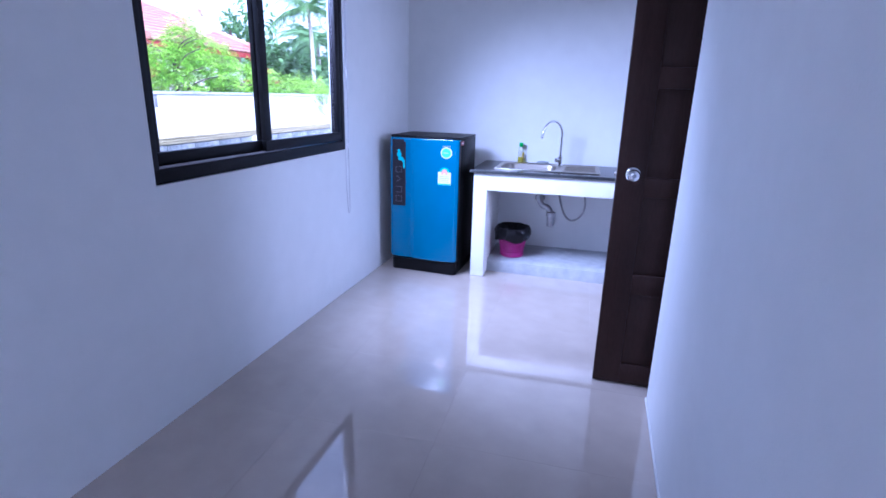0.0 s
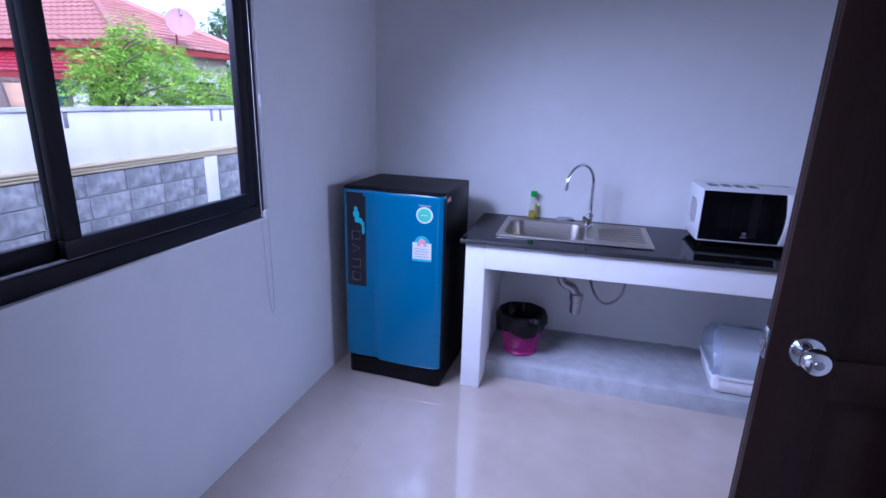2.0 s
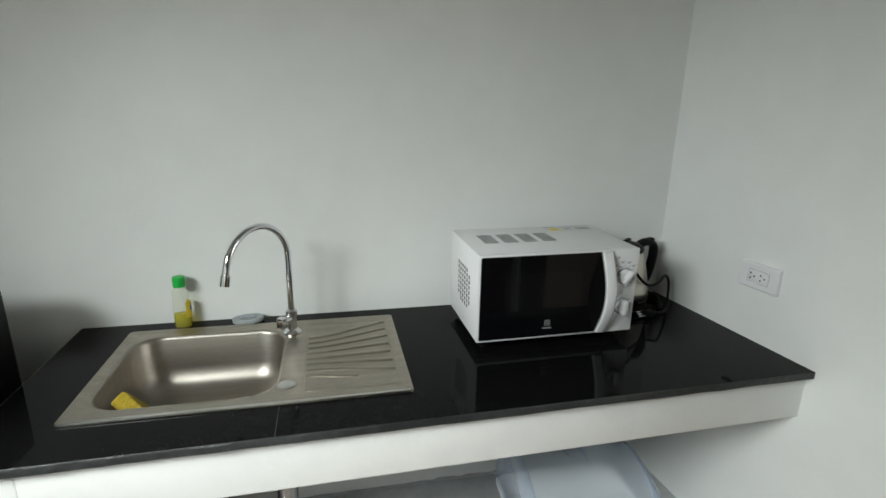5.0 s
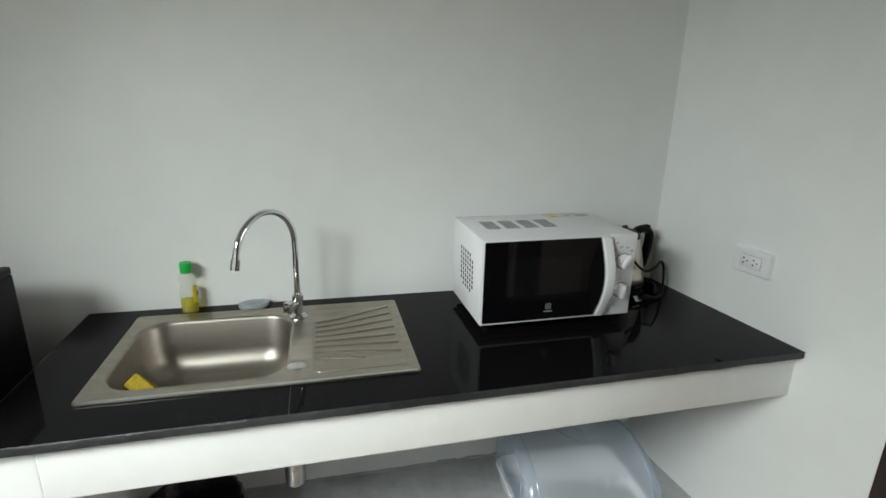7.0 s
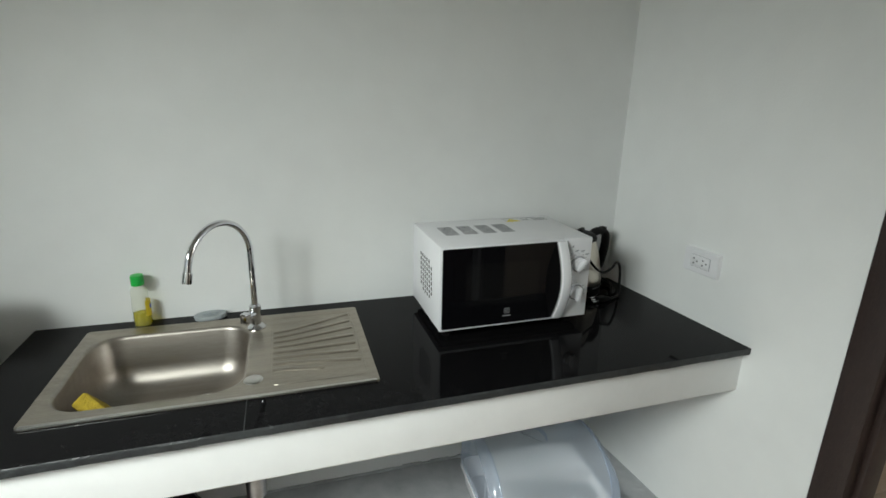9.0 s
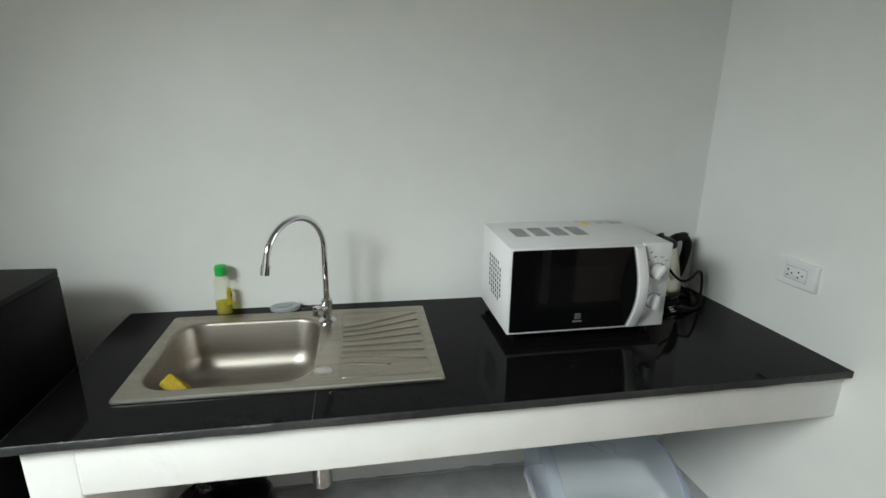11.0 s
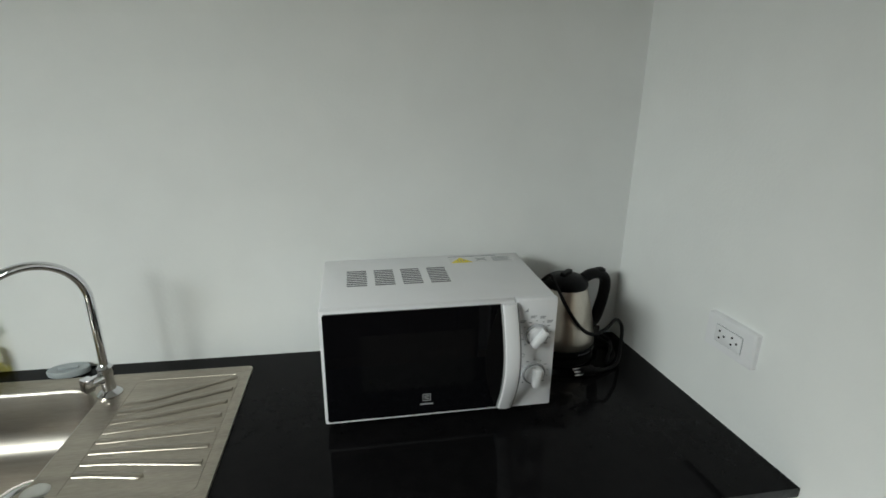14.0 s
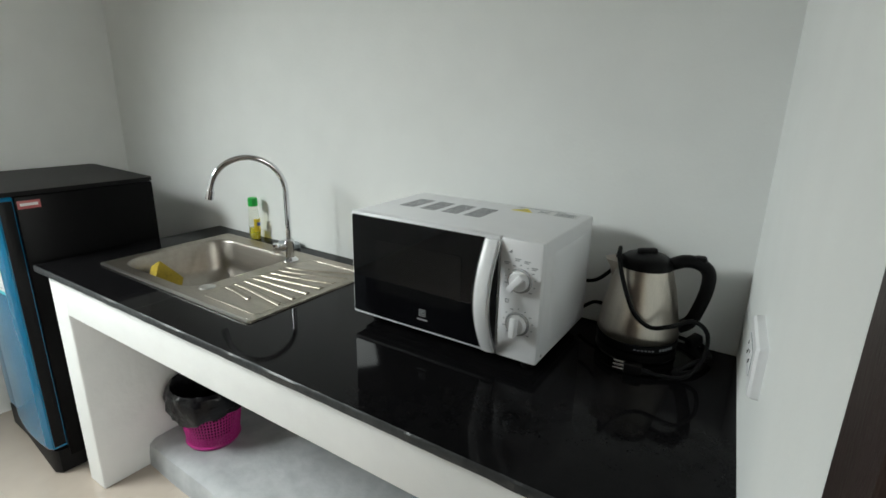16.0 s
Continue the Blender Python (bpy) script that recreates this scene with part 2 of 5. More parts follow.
LEAF = leaf_mat("fresh_green_leaf", (0.46, 0.68, 0.08), (0.32, 0.56, 0.05))
LEAF_DARK = leaf_mat("deep_green_leaf", (0.30, 0.46, 0.18), (0.14, 0.27, 0.09))
LEAF_PALM = leaf_mat("palm_leaf", (0.30, 0.48, 0.18), (0.16, 0.30, 0.10))


# ---- mesh helpers ----
def box(bm, lo, hi, bevel=0.0, m=None, seg=2):
    """A box between two corners, its edges rounded."""
    r = bmesh.ops.create_cube(bm, size=1)
    vs = r["verts"]
    for v in vs:
        v.co = Vector([lo[i] + (v.co[i] + 0.5) * (hi[i] - lo[i]) for i in range(3)])
    out = vs
    if bevel:
        es = list({e for v in vs for e in v.link_edges})
        g = bmesh.ops.bevel(bm, geom=es, offset=bevel, segments=seg, affect="EDGES", profile=0.5)
        out = list({v for f in g["faces"] for v in f.verts} | {v for v in vs if v.is_valid})
    if m:
        bmesh.ops.transform(bm, matrix=m, verts=[v for v in out if v.is_valid])
    return out


def bx(lo, hi, bevel=0.0, m=None, seg=2):
    bm = bmesh.new()
    box(bm, lo, hi, bevel, m, seg)
    return bm


def lathe(profile, n=32, centre=(0, 0, 0), sx=1.0, sy=1.0, bm=None):
    """Turns (radius, z) pairs about the z axis."""
    bm = bm or bmesh.new()
    rings = []
    for r, z in profile:
        if r < 1e-6:
            rings.append([bm.verts.new((centre[0], centre[1], centre[2] + z))])
        else:
            rings.append([bm.verts.new((centre[0] + r * sx * math.cos(2 * math.pi * i / n), centre[1] + r * sy * math.sin(2 * math.pi * i / n), centre[2] + z)) for i in range(n)])
    for a, b in zip(rings, rings[1:]):
        for i in range(n):
            j = (i + 1) % n
            if len(a) == 1 and len(b) == 1:
                continue
            if len(a) == 1:
                bm.faces.new((a[0], b[i], b[j]))
            elif len(b) == 1:
                bm.faces.new((a[i], a[j], b[0]))
            else:
                bm.faces.new((a[i], a[j], b[j], b[i]))
    return bm


def smooth_path(pts, k=8):
    """Catmull-Rom through the points."""
    p = [Vector(q) for q in pts]
    p = [p[0] * 2 - p[1]] + p + [p[-1] * 2 - p[-2]]
    out = []
    for i in range(1, len(p) - 2):
        for s in range(k):
            t = s / k
            a, b, c, d = p[i - 1], p[i], p[i + 1], p[i + 2]
            out.append(0.5 * ((2 * b) + (c - a) * t + (2 * a - 5 * b + 4 * c - d) * t * t + (3 * b - a - 3 * c + d) * t ** 3))
    out.append(p[-2])
    return out


def tube(pts, r, n=10, bm=None, caps=True):
    """A round tube along points; r a radius or one for each point."""
    bm = bm or bmesh.new()
    pts = [Vector(p) for p in pts]
    rs = r if isinstance(r, (list, tuple)) else [r] * len(pts)
    up = Vector((0, 0, 1))
    rings = []
    for i, p in enumerate(pts):
        d = (pts[min(i + 1, len(pts) - 1)] - pts[max(i - 1, 0)]).normalized()
        if abs(d.dot(up)) > 0.95:
            up = Vector((1, 0, 0)) if abs(d.x) < 0.9 else Vector((0, 1, 0))
        a = d.cross(up).normalized()
        b = a.cross(d).normalized()
        up = b
        rings.append([bm.verts.new(p + rs[i] * (a * math.cos(2 * math.pi * k / n) + b * math.sin(2 * math.pi * k / n))) for k in range(n)])
    for x, y in zip(rings, rings[1:]):
        for k in range(n):
            bm.faces.new((x[k], x[(k + 1) % n], y[(k + 1) % n], y[k]))
    if caps:
        bm.faces.new(rings[0])
        bm.faces.new(rings[-1])
    return bm


def outline(bm, pts, z0, z1, m=None):
    """A flat outline (x, y) raised from z0 to z1."""
    lo = [bm.verts.new((x, y, z0)) for x, y in pts]
    hi = [bm.verts.new((x, y, z1)) for x, y in pts]
    n = len(pts)
    bm.faces.new(lo[::-1])
    bm.faces.new(hi)
    for i in range(n):
        bm.faces.new((lo[i], lo[(i + 1) % n], hi[(i + 1) % n], hi[i]))
    if m:
        bmesh.ops.transform(bm, matrix=m, verts=lo + hi)
    return bm


def rrect(x0, y0, x1, y1, r, n=6):
    """Outline of a rounded rectangle."""
    out = []
    for cx, cy, a in ((x1 - r, y1 - r, 0), (x0 + r, y1 - r, 90), (x0 + r, y0 + r, 180), (x1 - r, y0 + r, 270)):
        for i in range(n + 1):
            t = radians(a + 90 * i / n)
            out.append((cx + r * math.cos(t), cy + r * math.sin(t)))
    return out


def loft(bm, loops, close_last=True, close_first=False):
    """Skins through loops of equal length."""
    rows = [[bm.verts.new(p) for p in lp] for lp in loops]
    n = len(rows[0])
    for a, b in zip(rows, rows[1:]):
        for i in range(n):
            bm.faces.new((a[i], a[(i + 1) % n], b[(i + 1) % n], b[i]))
    if close_last:
        bm.faces.new(rows[-1])
    if close_first:
        bm.faces.new(rows[0][::-1])
    return bm


def mesh_of(name, bm, material, shade=True):
    bmesh.ops.recalc_face_normals(bm, faces=bm.faces)
    me = bpy.data.meshes.new(name)
    bm.to_mesh(me)
    bm.free()
    if material:
        me.materials.append(material)
    if shade:
        for p in me.polygons:
            p.use_smooth = True
        me.set_sharp_from_angle(angle=radians(38))
    return me


def part(name, bm, material, parent, label=""):
    ob = new(name, mesh_of(name, bm, material))
    ob.parent = parent
    return tagged(ob, label) if label else ob


def thing(name, label, category, m=None, group="", kind=""):
    ob = new(name)
    ob.empty_display_size = 0.05
    if m:
        ob.matrix_world = m
    return tagged(ob, label, category, group, kind)


def single(name, bm, material, label, category, kind="", m=None, group=""):
    ob = new(name, mesh_of(name, bm, material))
    if m:
        ob.matrix_world = m
    return tagged(ob, label, category, group, kind)


# ---- the room ----
BACK, RIGHT, TOP, FLOOR = 4.425, 1.235, 2.8, -0.05
LEFT = pose(-1.415, 3.5, 0, 0, 0, -1.25)       # face of the window wall: x into the room, y along it
ENTRY = pose(0.464, 2.375, 0, 0, 0, -1.8)     # face of the passage wall
EAST = pose(1.195, BACK, 0, 0, 0, 5.5)         # face of the socket wall, a little out of square
WIN_Y0, WIN_Y1, WIN_Z0, WIN_Z1 = -1.815, -0.222, 0.914, 2.32

bm = bmesh.new()
for lo, hi in (((-0.12, -6.2, -0.2), (0, WIN_Y0, TOP)), ((-0.12, WIN_Y1, -0.2), (0, 1.1, TOP)),
               ((-0.12, WIN_Y0, -0.2), (0, WIN_Y1, WIN_Z0)), ((-0.12, WIN_Y0, WIN_Z1), (0, WIN_Y1, TOP))):
    box(bm, lo, hi)
bmesh.ops.remove_doubles(bm, verts=bm.verts, dist=1e-4)
single("wall_west", bm, PLASTER, "smooth white painted wall with a wide window", "wall", "structure", LEFT)
single("wall_north", bx((-1.6, BACK, -0.2), (1.4, BACK + 0.12, TOP)), PLASTER, "smooth white painted wall behind the counter", "wall", "structure")
JAMB, DOOR_Y0, DOOR_Z = -0.850, 2.43, 2.06     # far jamb along the socket wall, near jamb, head
bm = bmesh.new()
box(bm, (0, JAMB, -0.2), (0.1, 0.1, TOP), m=EAST)
box(bm, (0, -2.06, DOOR_Z), (0.1, JAMB, TOP), m=EAST)
box(bm, (RIGHT, 2.275, -0.2), (RIGHT + 0.15, DOOR_Y0, TOP))
single("wall_east", bm, PLASTER, "smooth white painted wall with a doorway", "wall", "structure")
bm = bmesh.new()
box(bm, (0, -5.2, -0.2), (0.1, -0.1, TOP), m=ENTRY)
box(bm, (0.464, 2.275, -0.2), (RIGHT, 2.375, TOP))
single("wall_passage", bm, PLASTER, "white painted passage wall with a square corner", "wall", "structure")
# unseen wall behind the camera; its opening is added to let in soft skylight
bm = bmesh.new()
for lo, hi in (((-1.7, -2.3, -0.2), (-1.0, -2.2, TOP)), ((0.0, -2.3, -0.2), (0.5, -2.2, TOP)), ((-1.0, -2.3, 2.05), (0.0, -2.2, TOP))):
    box(bm, lo, hi)
single("wall_south", bm, PLASTER, "unseen white closing wall with an opening added for skylight", "wall", "structure")
single("ceiling", bx((-1.8, -2.4, TOP), (2.8, 4.6, TOP + 0.1)), CEIL, "plain white painted ceiling", "ceiling", "structure")
bath = bmesh.new()
for lo, hi in (((2.6, 2.2, -0.2), (2.7, 2.58, TOP)), ((2.6, 3.38, -0.2), (2.7, 4.5, TOP)), ((2.6, 2.58, -0.2), (2.7, 3.38, 1.03)), ((2.6, 2.58, 2.07), (2.7, 3.38, TOP))):
    box(bath, lo, hi)
box(bath, (RIGHT + 0.15, 2.2, -0.2), (2.6, 2.3, TOP))
box(bath, (1.33, 3.9, -0.2), (2.6, 4.0, TOP))
single("wall_bathroom", bath, BATH, "beige tiled walls of the dim room next door", "wall", "structure")

# skirting gap filler between the tiles and the passage wall: a thin pale bead
bm = bmesh.new()
box(bm, (-0.007, -4.4, FLOOR + 0.001), (-0.0005, -0.002, FLOOR + 0.012), 0.001, ENTRY)
single("trim", bm, PLASTER, "thin pale sealant bead along the floor", "trim", "structure")

# ---- window ----
win = thing("window_1", "dark bronze aluminium sliding window with two clear panes", "window", LEFT, kind="structure")
X0, X1 = -0.090, -0.018                        # frame depth, set back from the wall face
fr = bmesh.new()
box(fr, (X0, WIN_Y0, WIN_Z0), (X1, WIN_Y1, WIN_Z0 + 0.055), 0.003)
box(fr, (X0, WIN_Y0, WIN_Z1 - 0.05), (X1, WIN_Y1, WIN_Z1), 0.003)
box(fr, (X0, WIN_Y0, WIN_Z0 + 0.05), (X1, WIN_Y0 + 0.045, WIN_Z1 - 0.045), 0.003)
box(fr, (X0, WIN_Y1 - 0.05, WIN_Z0 + 0.05), (X1, WIN_Y1, WIN_Z1 - 0.045), 0.003)
part("window_frame", fr, DARK_ALU, win)
MID = -1.055
tr = bmesh.new()
for x in (-0.066, -0.030):
    box(tr, (x - 0.002, WIN_Y0 + 0.046, WIN_Z0 + 0.0555), (x + 0.002, WIN_Y1 - 0.051, WIN_Z0 + 0.066), 0.0005)
part("track", tr, ALU_LINE, win, "thin bare aluminium sliding track")


def sash(y0, y1, xc):
    z0, z1 = WIN_Z0 + 0.062, WIN_Z1 - 0.048
    b = bmesh.new()
    w = 0.052
    box(b, (xc - 0.013, y0, z0), (xc + 0.013, y1, z0 + w), 0.003)
    box(b, (xc - 0.013, y0, z1 - w), (xc + 0.013, y1, z1), 0.003)
    box(b, (xc - 0.0125, y0, z0 + w), (xc + 0.0125, y0 + w, z1 - w), 0.003)
    box(b, (xc - 0.0125, y1 - w, z0 + w), (xc + 0.0125, y1, z1 - w), 0.003)
    s = part("sash", b, DARK_ALU, win)
    p = part("pane", bx((xc - 0.002, y0 + w - 0.004, z0 + w - 0.004), (xc + 0.002, y1 - w + 0.004, z1 - w + 0.004)), GLASS, s, "clear window glass")
    p.visible_shadow = False
    return s


sash(WIN_Y0 + 0.046, MID + 0.03, -0.067)
sash(MID - 0.03, WIN_Y1 - 0.051, -0.031)

# cord of the blind beside the window
cord = thing("blind_cord", "thin white looped pull cord of a window blind", "blind cord", LEFT @ pose(0, -0.25, 0))
part("loop", tube(smooth_path([(0.012, -0.030, 2.2), (0.012, -0.032, 1.5), (0.010, -0.030, 0.95), (0.008, -0.020, 0.66), (0.008, -0.006, 0.515),
                               (0.008, 0.006, 0.497), (0.008, 0.018, 0.55), (0.010, 0.012, 0.95), (0.012, 0.008, 1.5), (0.012, 0.008, 2.2)], 8), 0.0014, 6), CORD, cord)
part("connector", bx((0.006, 0.002, 1.36), (0.018, 0.018, 1.41), 0.003), WHITE_PL, cord, "small white plastic cord joiner")
part("clip", bx((0.0, -0.012, 0.925), (0.016, 0.016, 0.950), 0.003), WHITE_PL, cord, "small clear cord clip on the wall")
part("head", bx((0.0, -0.03, 2.19), (0.03, 0.03, 2.25), 0.004), WHITE_PL, cord)

# ---- brown door, swung open beside the passage wall ----
door = thing("door_1", "dark brown panelled door standing wide open", "door", pose(0.224, 2.478, FLOOR), kind="structure")
DW, DT, DH = 0.92, 0.035, 2.0
cols, rows_ = ((0.12, 0.39), (0.53, 0.80)), ((0.11, 0.465), (0.56, 0.915), (1.0, 1.367), (1.45, 1.85))
core = bmesh.new()
box(core, (0.0, 0.0105, 0.008), (DW, DT - 0.0105, DH), 0.001)
leaf = part("door_leaf", core, BROWN, door)
st = bmesh.new()
for s0, s1 in ((0.0, 0.011), (DT - 0.011, DT)):
    xs = [0, cols[0][0], cols[0][1], cols[1][0], cols[1][1], DW]
    for a in (0, 2, 4):
        box(st, (xs[a], s0, 0.008), (xs[a + 1], s1, DH), 0.0025)
    zs = [0.008, *[v for r_ in rows_ for v in r_], DH]
    for a in range(0, len(zs), 2):
        for c0, c1 in cols:
            box(st, (c0 - 0.001, s0 + 0.0003, zs[a]), (c1 + 0.001, s1 - 0.0003, zs[a + 1]), 0.0025)
part("stile", st, BROWN, leaf)
for c0, c1 in cols:
    for r0, r1 in rows_:
        pb = bmesh.new()
        for yy, sgn in ((0.0105, -1), (DT - 0.0105, 1)):
            lp = []
            for ins, out in ((0.004, 0.0), (0.018, 0.0015), (0.045, 0.0075)):
                lp.append([(c0 + ins, yy + sgn * out, r0 + ins), (c1 - ins, yy + sgn * out, r0 + ins), (c1 - ins, yy + sgn * out, r1 - ins), (c0 + ins, yy + sgn * out, r1 - ins)])
            loft(pb, lp)
        part("panel", pb, BROWN, leaf)
knob_profile = [(0.0, 0.062), (0.012, 0.0615), (0.022, 0.058), (0.027, 0.050), (0.026, 0.040), (0.018, 0.030), (0.012, 0.024), (0.012, 0.012), (0.030, 0.010), (0.033, 0.006), (0.033, 0.0)]
for yy, rx in ((0.0, 90), (DT, -90)):
    kb = lathe(knob_profile, 28)
    bmesh.ops.transform(kb, matrix=pose(0.066, yy, 1.012, rx), verts=kb.verts)
    kn = part("door_knob", kb, CHROME, door, "round polished chrome door knob")
    if rx == 90:
        kb = lathe([(0.0, 0.0655), (0.008, 0.065), (0.009, 0.0615)], 16)
        bmesh.ops.transform(kb, matrix=pose(0.066, yy, 1.012, rx), verts=kb.verts)
        part("keyhole_button", kb, DULL_CHROME, kn)
part("latch_plate", bx((-0.0015, 0.006, 0.98), (0.0, DT - 0.006, 1.045), 0.0005), CHROME, door)
lt = bx((-0.011, 0.012, 1.002), (0.0, DT - 0.012, 1.022), 0.003)
part("latch_bolt", lt, CHROME, door)
for z in (0.25, 1.0, 1.75):
    part("hinge", tube([(DW + 0.004, DT * 0.5, z - 0.045), (DW + 0.004, DT * 0.5, z + 0.045)], 0.0055, 10), DULL_CHROME, door)

# frame of the doorway
dfr = thing("door_frame", "dark brown painted timber frame round the doorway", "door frame", kind="structure")
b = bmesh.new()
box(b, (-0.0006, JAMB - 0.075, FLOOR), (0.112, JAMB, DOOR_Z), 0.003, EAST)
box(b, (0.040, JAMB - 0.090, FLOOR), (0.112, JAMB - 0.074, DOOR_Z - 0.05), 0.002, EAST)
part("strike_jamb", b, FRAME_BROWN, dfr)
part("hinge_jamb", bx((RIGHT - 0.002, DOOR_Y0, FLOOR), (RIGHT + 0.152, DOOR_Y0 + 0.04, DOOR_Z), 0.003), FRAME_BROWN, dfr)
part("head_jamb", bx((-0.0015, -1.94, DOOR_Z - 0.05), (0.1115, JAMB - 0.075, DOOR_Z), 0.003, EAST), FRAME_BROWN, dfr)
part("strike_plate", bx((0.008, JAMB - 0.0765, 0.93), (0.033, JAMB - 0.0748, 0.99), 0.0005, EAST), CHROME, dfr, "small worn chrome strike plate")

# ---- counter ----
CT = 0.762
mason = thing("kitchen_counter", "white plastered masonry counter with an open bay below", "counter", kind="structure")

def skew(b):
    """The counter's front runs slightly out of square."""
    for v in b.verts:
        if v.co.y < 3.91:
            v.co.y += 0.014 * (v.co.x + 0.566)
    return b


def plaster_bar(lo, hi, r):
    return skew(bx(lo, hi, r, seg=3))


part("side_wall", plaster_bar((-0.676, 3.803, FLOOR), (-0.575, BACK, CT - 0.02), 0.006), COUNTER, mason)
part("beam", plaster_bar((-0.577, 3.801, 0.614), (1.262, 3.90, CT - 0.02), 0.006), COUNTER, mason)

SX0, SX1, SY0, SY1 = -0.550, 0.207, 3.904, 4.365      # sink deck
slab = bmesh.new()
for lo, hi in (((-0.698, 3.781), (SX0 + 0.03, BACK)), ((SX1 - 0.03, 3.781), (1.255, BACK)), ((SX0 + 0.03, 3.781), (SX1 - 0.03, SY0 + 0.03)), ((SX0 + 0.03, SY1 - 0.03), (SX1 - 0.03, BACK))):
    box(slab, (*lo, CT - 0.018), (*hi, CT))
bmesh.ops.remove_doubles(slab, verts=slab.verts, dist=1e-5)
top = tagged(new("countertop", mesh_of("countertop", skew(slab), GRANITE)), "polished black granite worktop with a rough cut edge", "worktop")
eb = bmesh.new()
segs = 90
for i in range(segs):
    x0, x1 = -0.6985 + i * (1.252 + 0.697) / segs, -0.6985 + (i + 1) * (1.252 + 0.697) / segs
    o0, o1 = (0.0012 * noise.noise((x * 22, 0.3, 1)) for x in (x0, x1))
    e0, e1 = (0.0015 * noise.noise((x * 17, 2.3, 4)) for x in (x0, x1))
    vs = [eb.verts.new(p) for p in ((x0, 3.7785 + o0, CT - 0.0175 + e0), (x1, 3.7785 + o1, CT - 0.0175 + e1), (x1, 3.7785 + o1, CT - 0.003), (x0, 3.7785 + o0, CT - 0.003), (x0, 3.7812, CT + 0.0006), (x1, 3.7812, CT + 0.0006))]
    eb.faces.new(vs[:4])
    eb.faces.new((vs[3], vs[2], vs[5], vs[4]))
bmesh.ops.remove_doubles(eb, verts=eb.verts, dist=1e-5)
part("front_edge", skew(eb), GRANITE_EDGE, top, "rough grey sawn edge")
part("left_edge", bx((-0.7005, 3.7815, CT - 0.0175), (-0.6985, BACK - 0.001, CT - 0.0005)), GRANITE_EDGE, top)
part("seam", bx((-0.1015, 3.782, CT), (-0.1, SY0, CT + 0.0004)), GRANITE_EDGE, top, "fine filled joint in the stone")

pl = bmesh.new()
n = 60
prof = [(3.942, -0.05), (3.944, 0.0), (3.951, 0.034), (3.974, 0.048), (4.02, 0.051), (4.15, 0.053), (4.30, 0.054), (BACK, 0.055)]
ring = []
for i in range(n + 1):
    x = -0.576 + i * (1.27 + 0.576) / n
    ring.append([pl.verts.new((x, y - (0.032 * x if k < 5 else 0) + (0.004 * noise.noise((x * 6, z * 9, 0)) if k < 5 else 0), z + (0.003 * noise.noise((x * 7, y * 7, 3)) if k > 1 else 0))) for k, (y, z) in enumerate(prof)])
for a, b in zip(ring, ring[1:]):
    for k in range(len(prof) - 1):
        pl.faces.new((a[k], b[k], b[k + 1], a[k + 1]))
single("plinth", pl, CONCRETE, "rough grey cement plinth under the counter", "plinth", "structure")
# ragged cement line where the plinth meets the wall
rg = bmesh.new()
for i in range(46):
    x = -0.55 + i * 0.037
    h_ = 0.006 + 0.010 * abs(noise.noise((x * 9, 1, 2)))
    box(rg, (x, BACK - 0.004 - 0.004 * random.random(), 0.050), (x + 0.0385, BACK - 0.0005, 0.056 + h_), 0.001)
single("trim_cement", rg, CONCRETE, "ragged cement smear along the wall foot", "trim", "structure")

# ---- sink ----
sink = thing("sink", "stainless steel kitchen sink with a ribbed drainboard", "sink", pose(0, 0, CT))
BXa, BXb, BYa, BYb = -0.523, -0.107, 3.946, 4.318


def ring3(x0, y0, x1, y1, r, z, n=8):
    return [(x, y, z) for x, y in rrect(x0, y0, x1, y1, r, n)]


dk = bmesh.new()
out0 = ring3(SX0, SY0, SX1, SY1, 0.012, 0.0005)
out1 = ring3(SX0 + 0.001, SY0 + 0.001, SX1 - 0.001, SY1 - 0.001, 0.011, 0.005)
out2 = ring3(SX0 + 0.010, SY0 + 0.010, SX1 - 0.010, SY1 - 0.010, 0.010, 0.006)
out3 = ring3(SX0 + 0.020, SY0 + 0.020, SX1 - 0.020, SY1 - 0.020, 0.010, 0.003)
loft(dk, [out0, out1, out2, out3], close_last=False)
# deck sheet with the basin cut out, as a grid of cells joined to the opening
inner = ring3(BXa, BYa, BXb, BYb, 0.078, 0.003)
bmesh.ops.remove_doubles(dk, verts=dk.verts, dist=1e-6)
ro = [v for v in dk.verts if abs(v.co.z - 0.003) < 1e-6]
ri = [dk.verts.new(p) for p in inner]
eo = [e for e in dk.edges if e.verts[0] in ro and e.verts[1] in ro]
ei = [dk.edges.new((ri[i], ri[(i + 1) % len(ri)])) for i in range(len(ri))]
bmesh.ops.triangle_fill(dk, use_beauty=True, edges=eo + ei)
part("deck", dk, STEEL_DECK, sink)
bs = bmesh.new()
lps = [inner]
for ins, r, z in ((0.004, 0.077, 0.0005), (0.007, 0.076, -0.006), (0.012, 0.075, -0.09), (0.022, 0.075, -0.125), (0.045, 0.06, -0.146), (0.085, 0.045, -0.152)):
    lps.append(ring3(BXa + ins, BYa + ins, BXb - ins, BYb - ins, r, z))
loft(bs, lps)
part("basin", bs, STEEL, sink)
# lip's white reflection is painted in with the lighter steel
part("front_rim", bx((SX0 + 0.008, SY0 - 0.001, 0.001), (SX1 - 0.008, SY0 + 0.009, 0.0068), 0.0022), GLINT_STEEL, sink, "steel front lip, its bright glint put into the colour")
part("strainer", lathe([(0.034, -0.1505), (0.038, -0.1470), (0.046, -0.1455), (0.054, -0.1462), (0.058, -0.1515)], 32, (-0.228, 4.150, 0)), CHROME, sink, "round strainer in the basin floor")
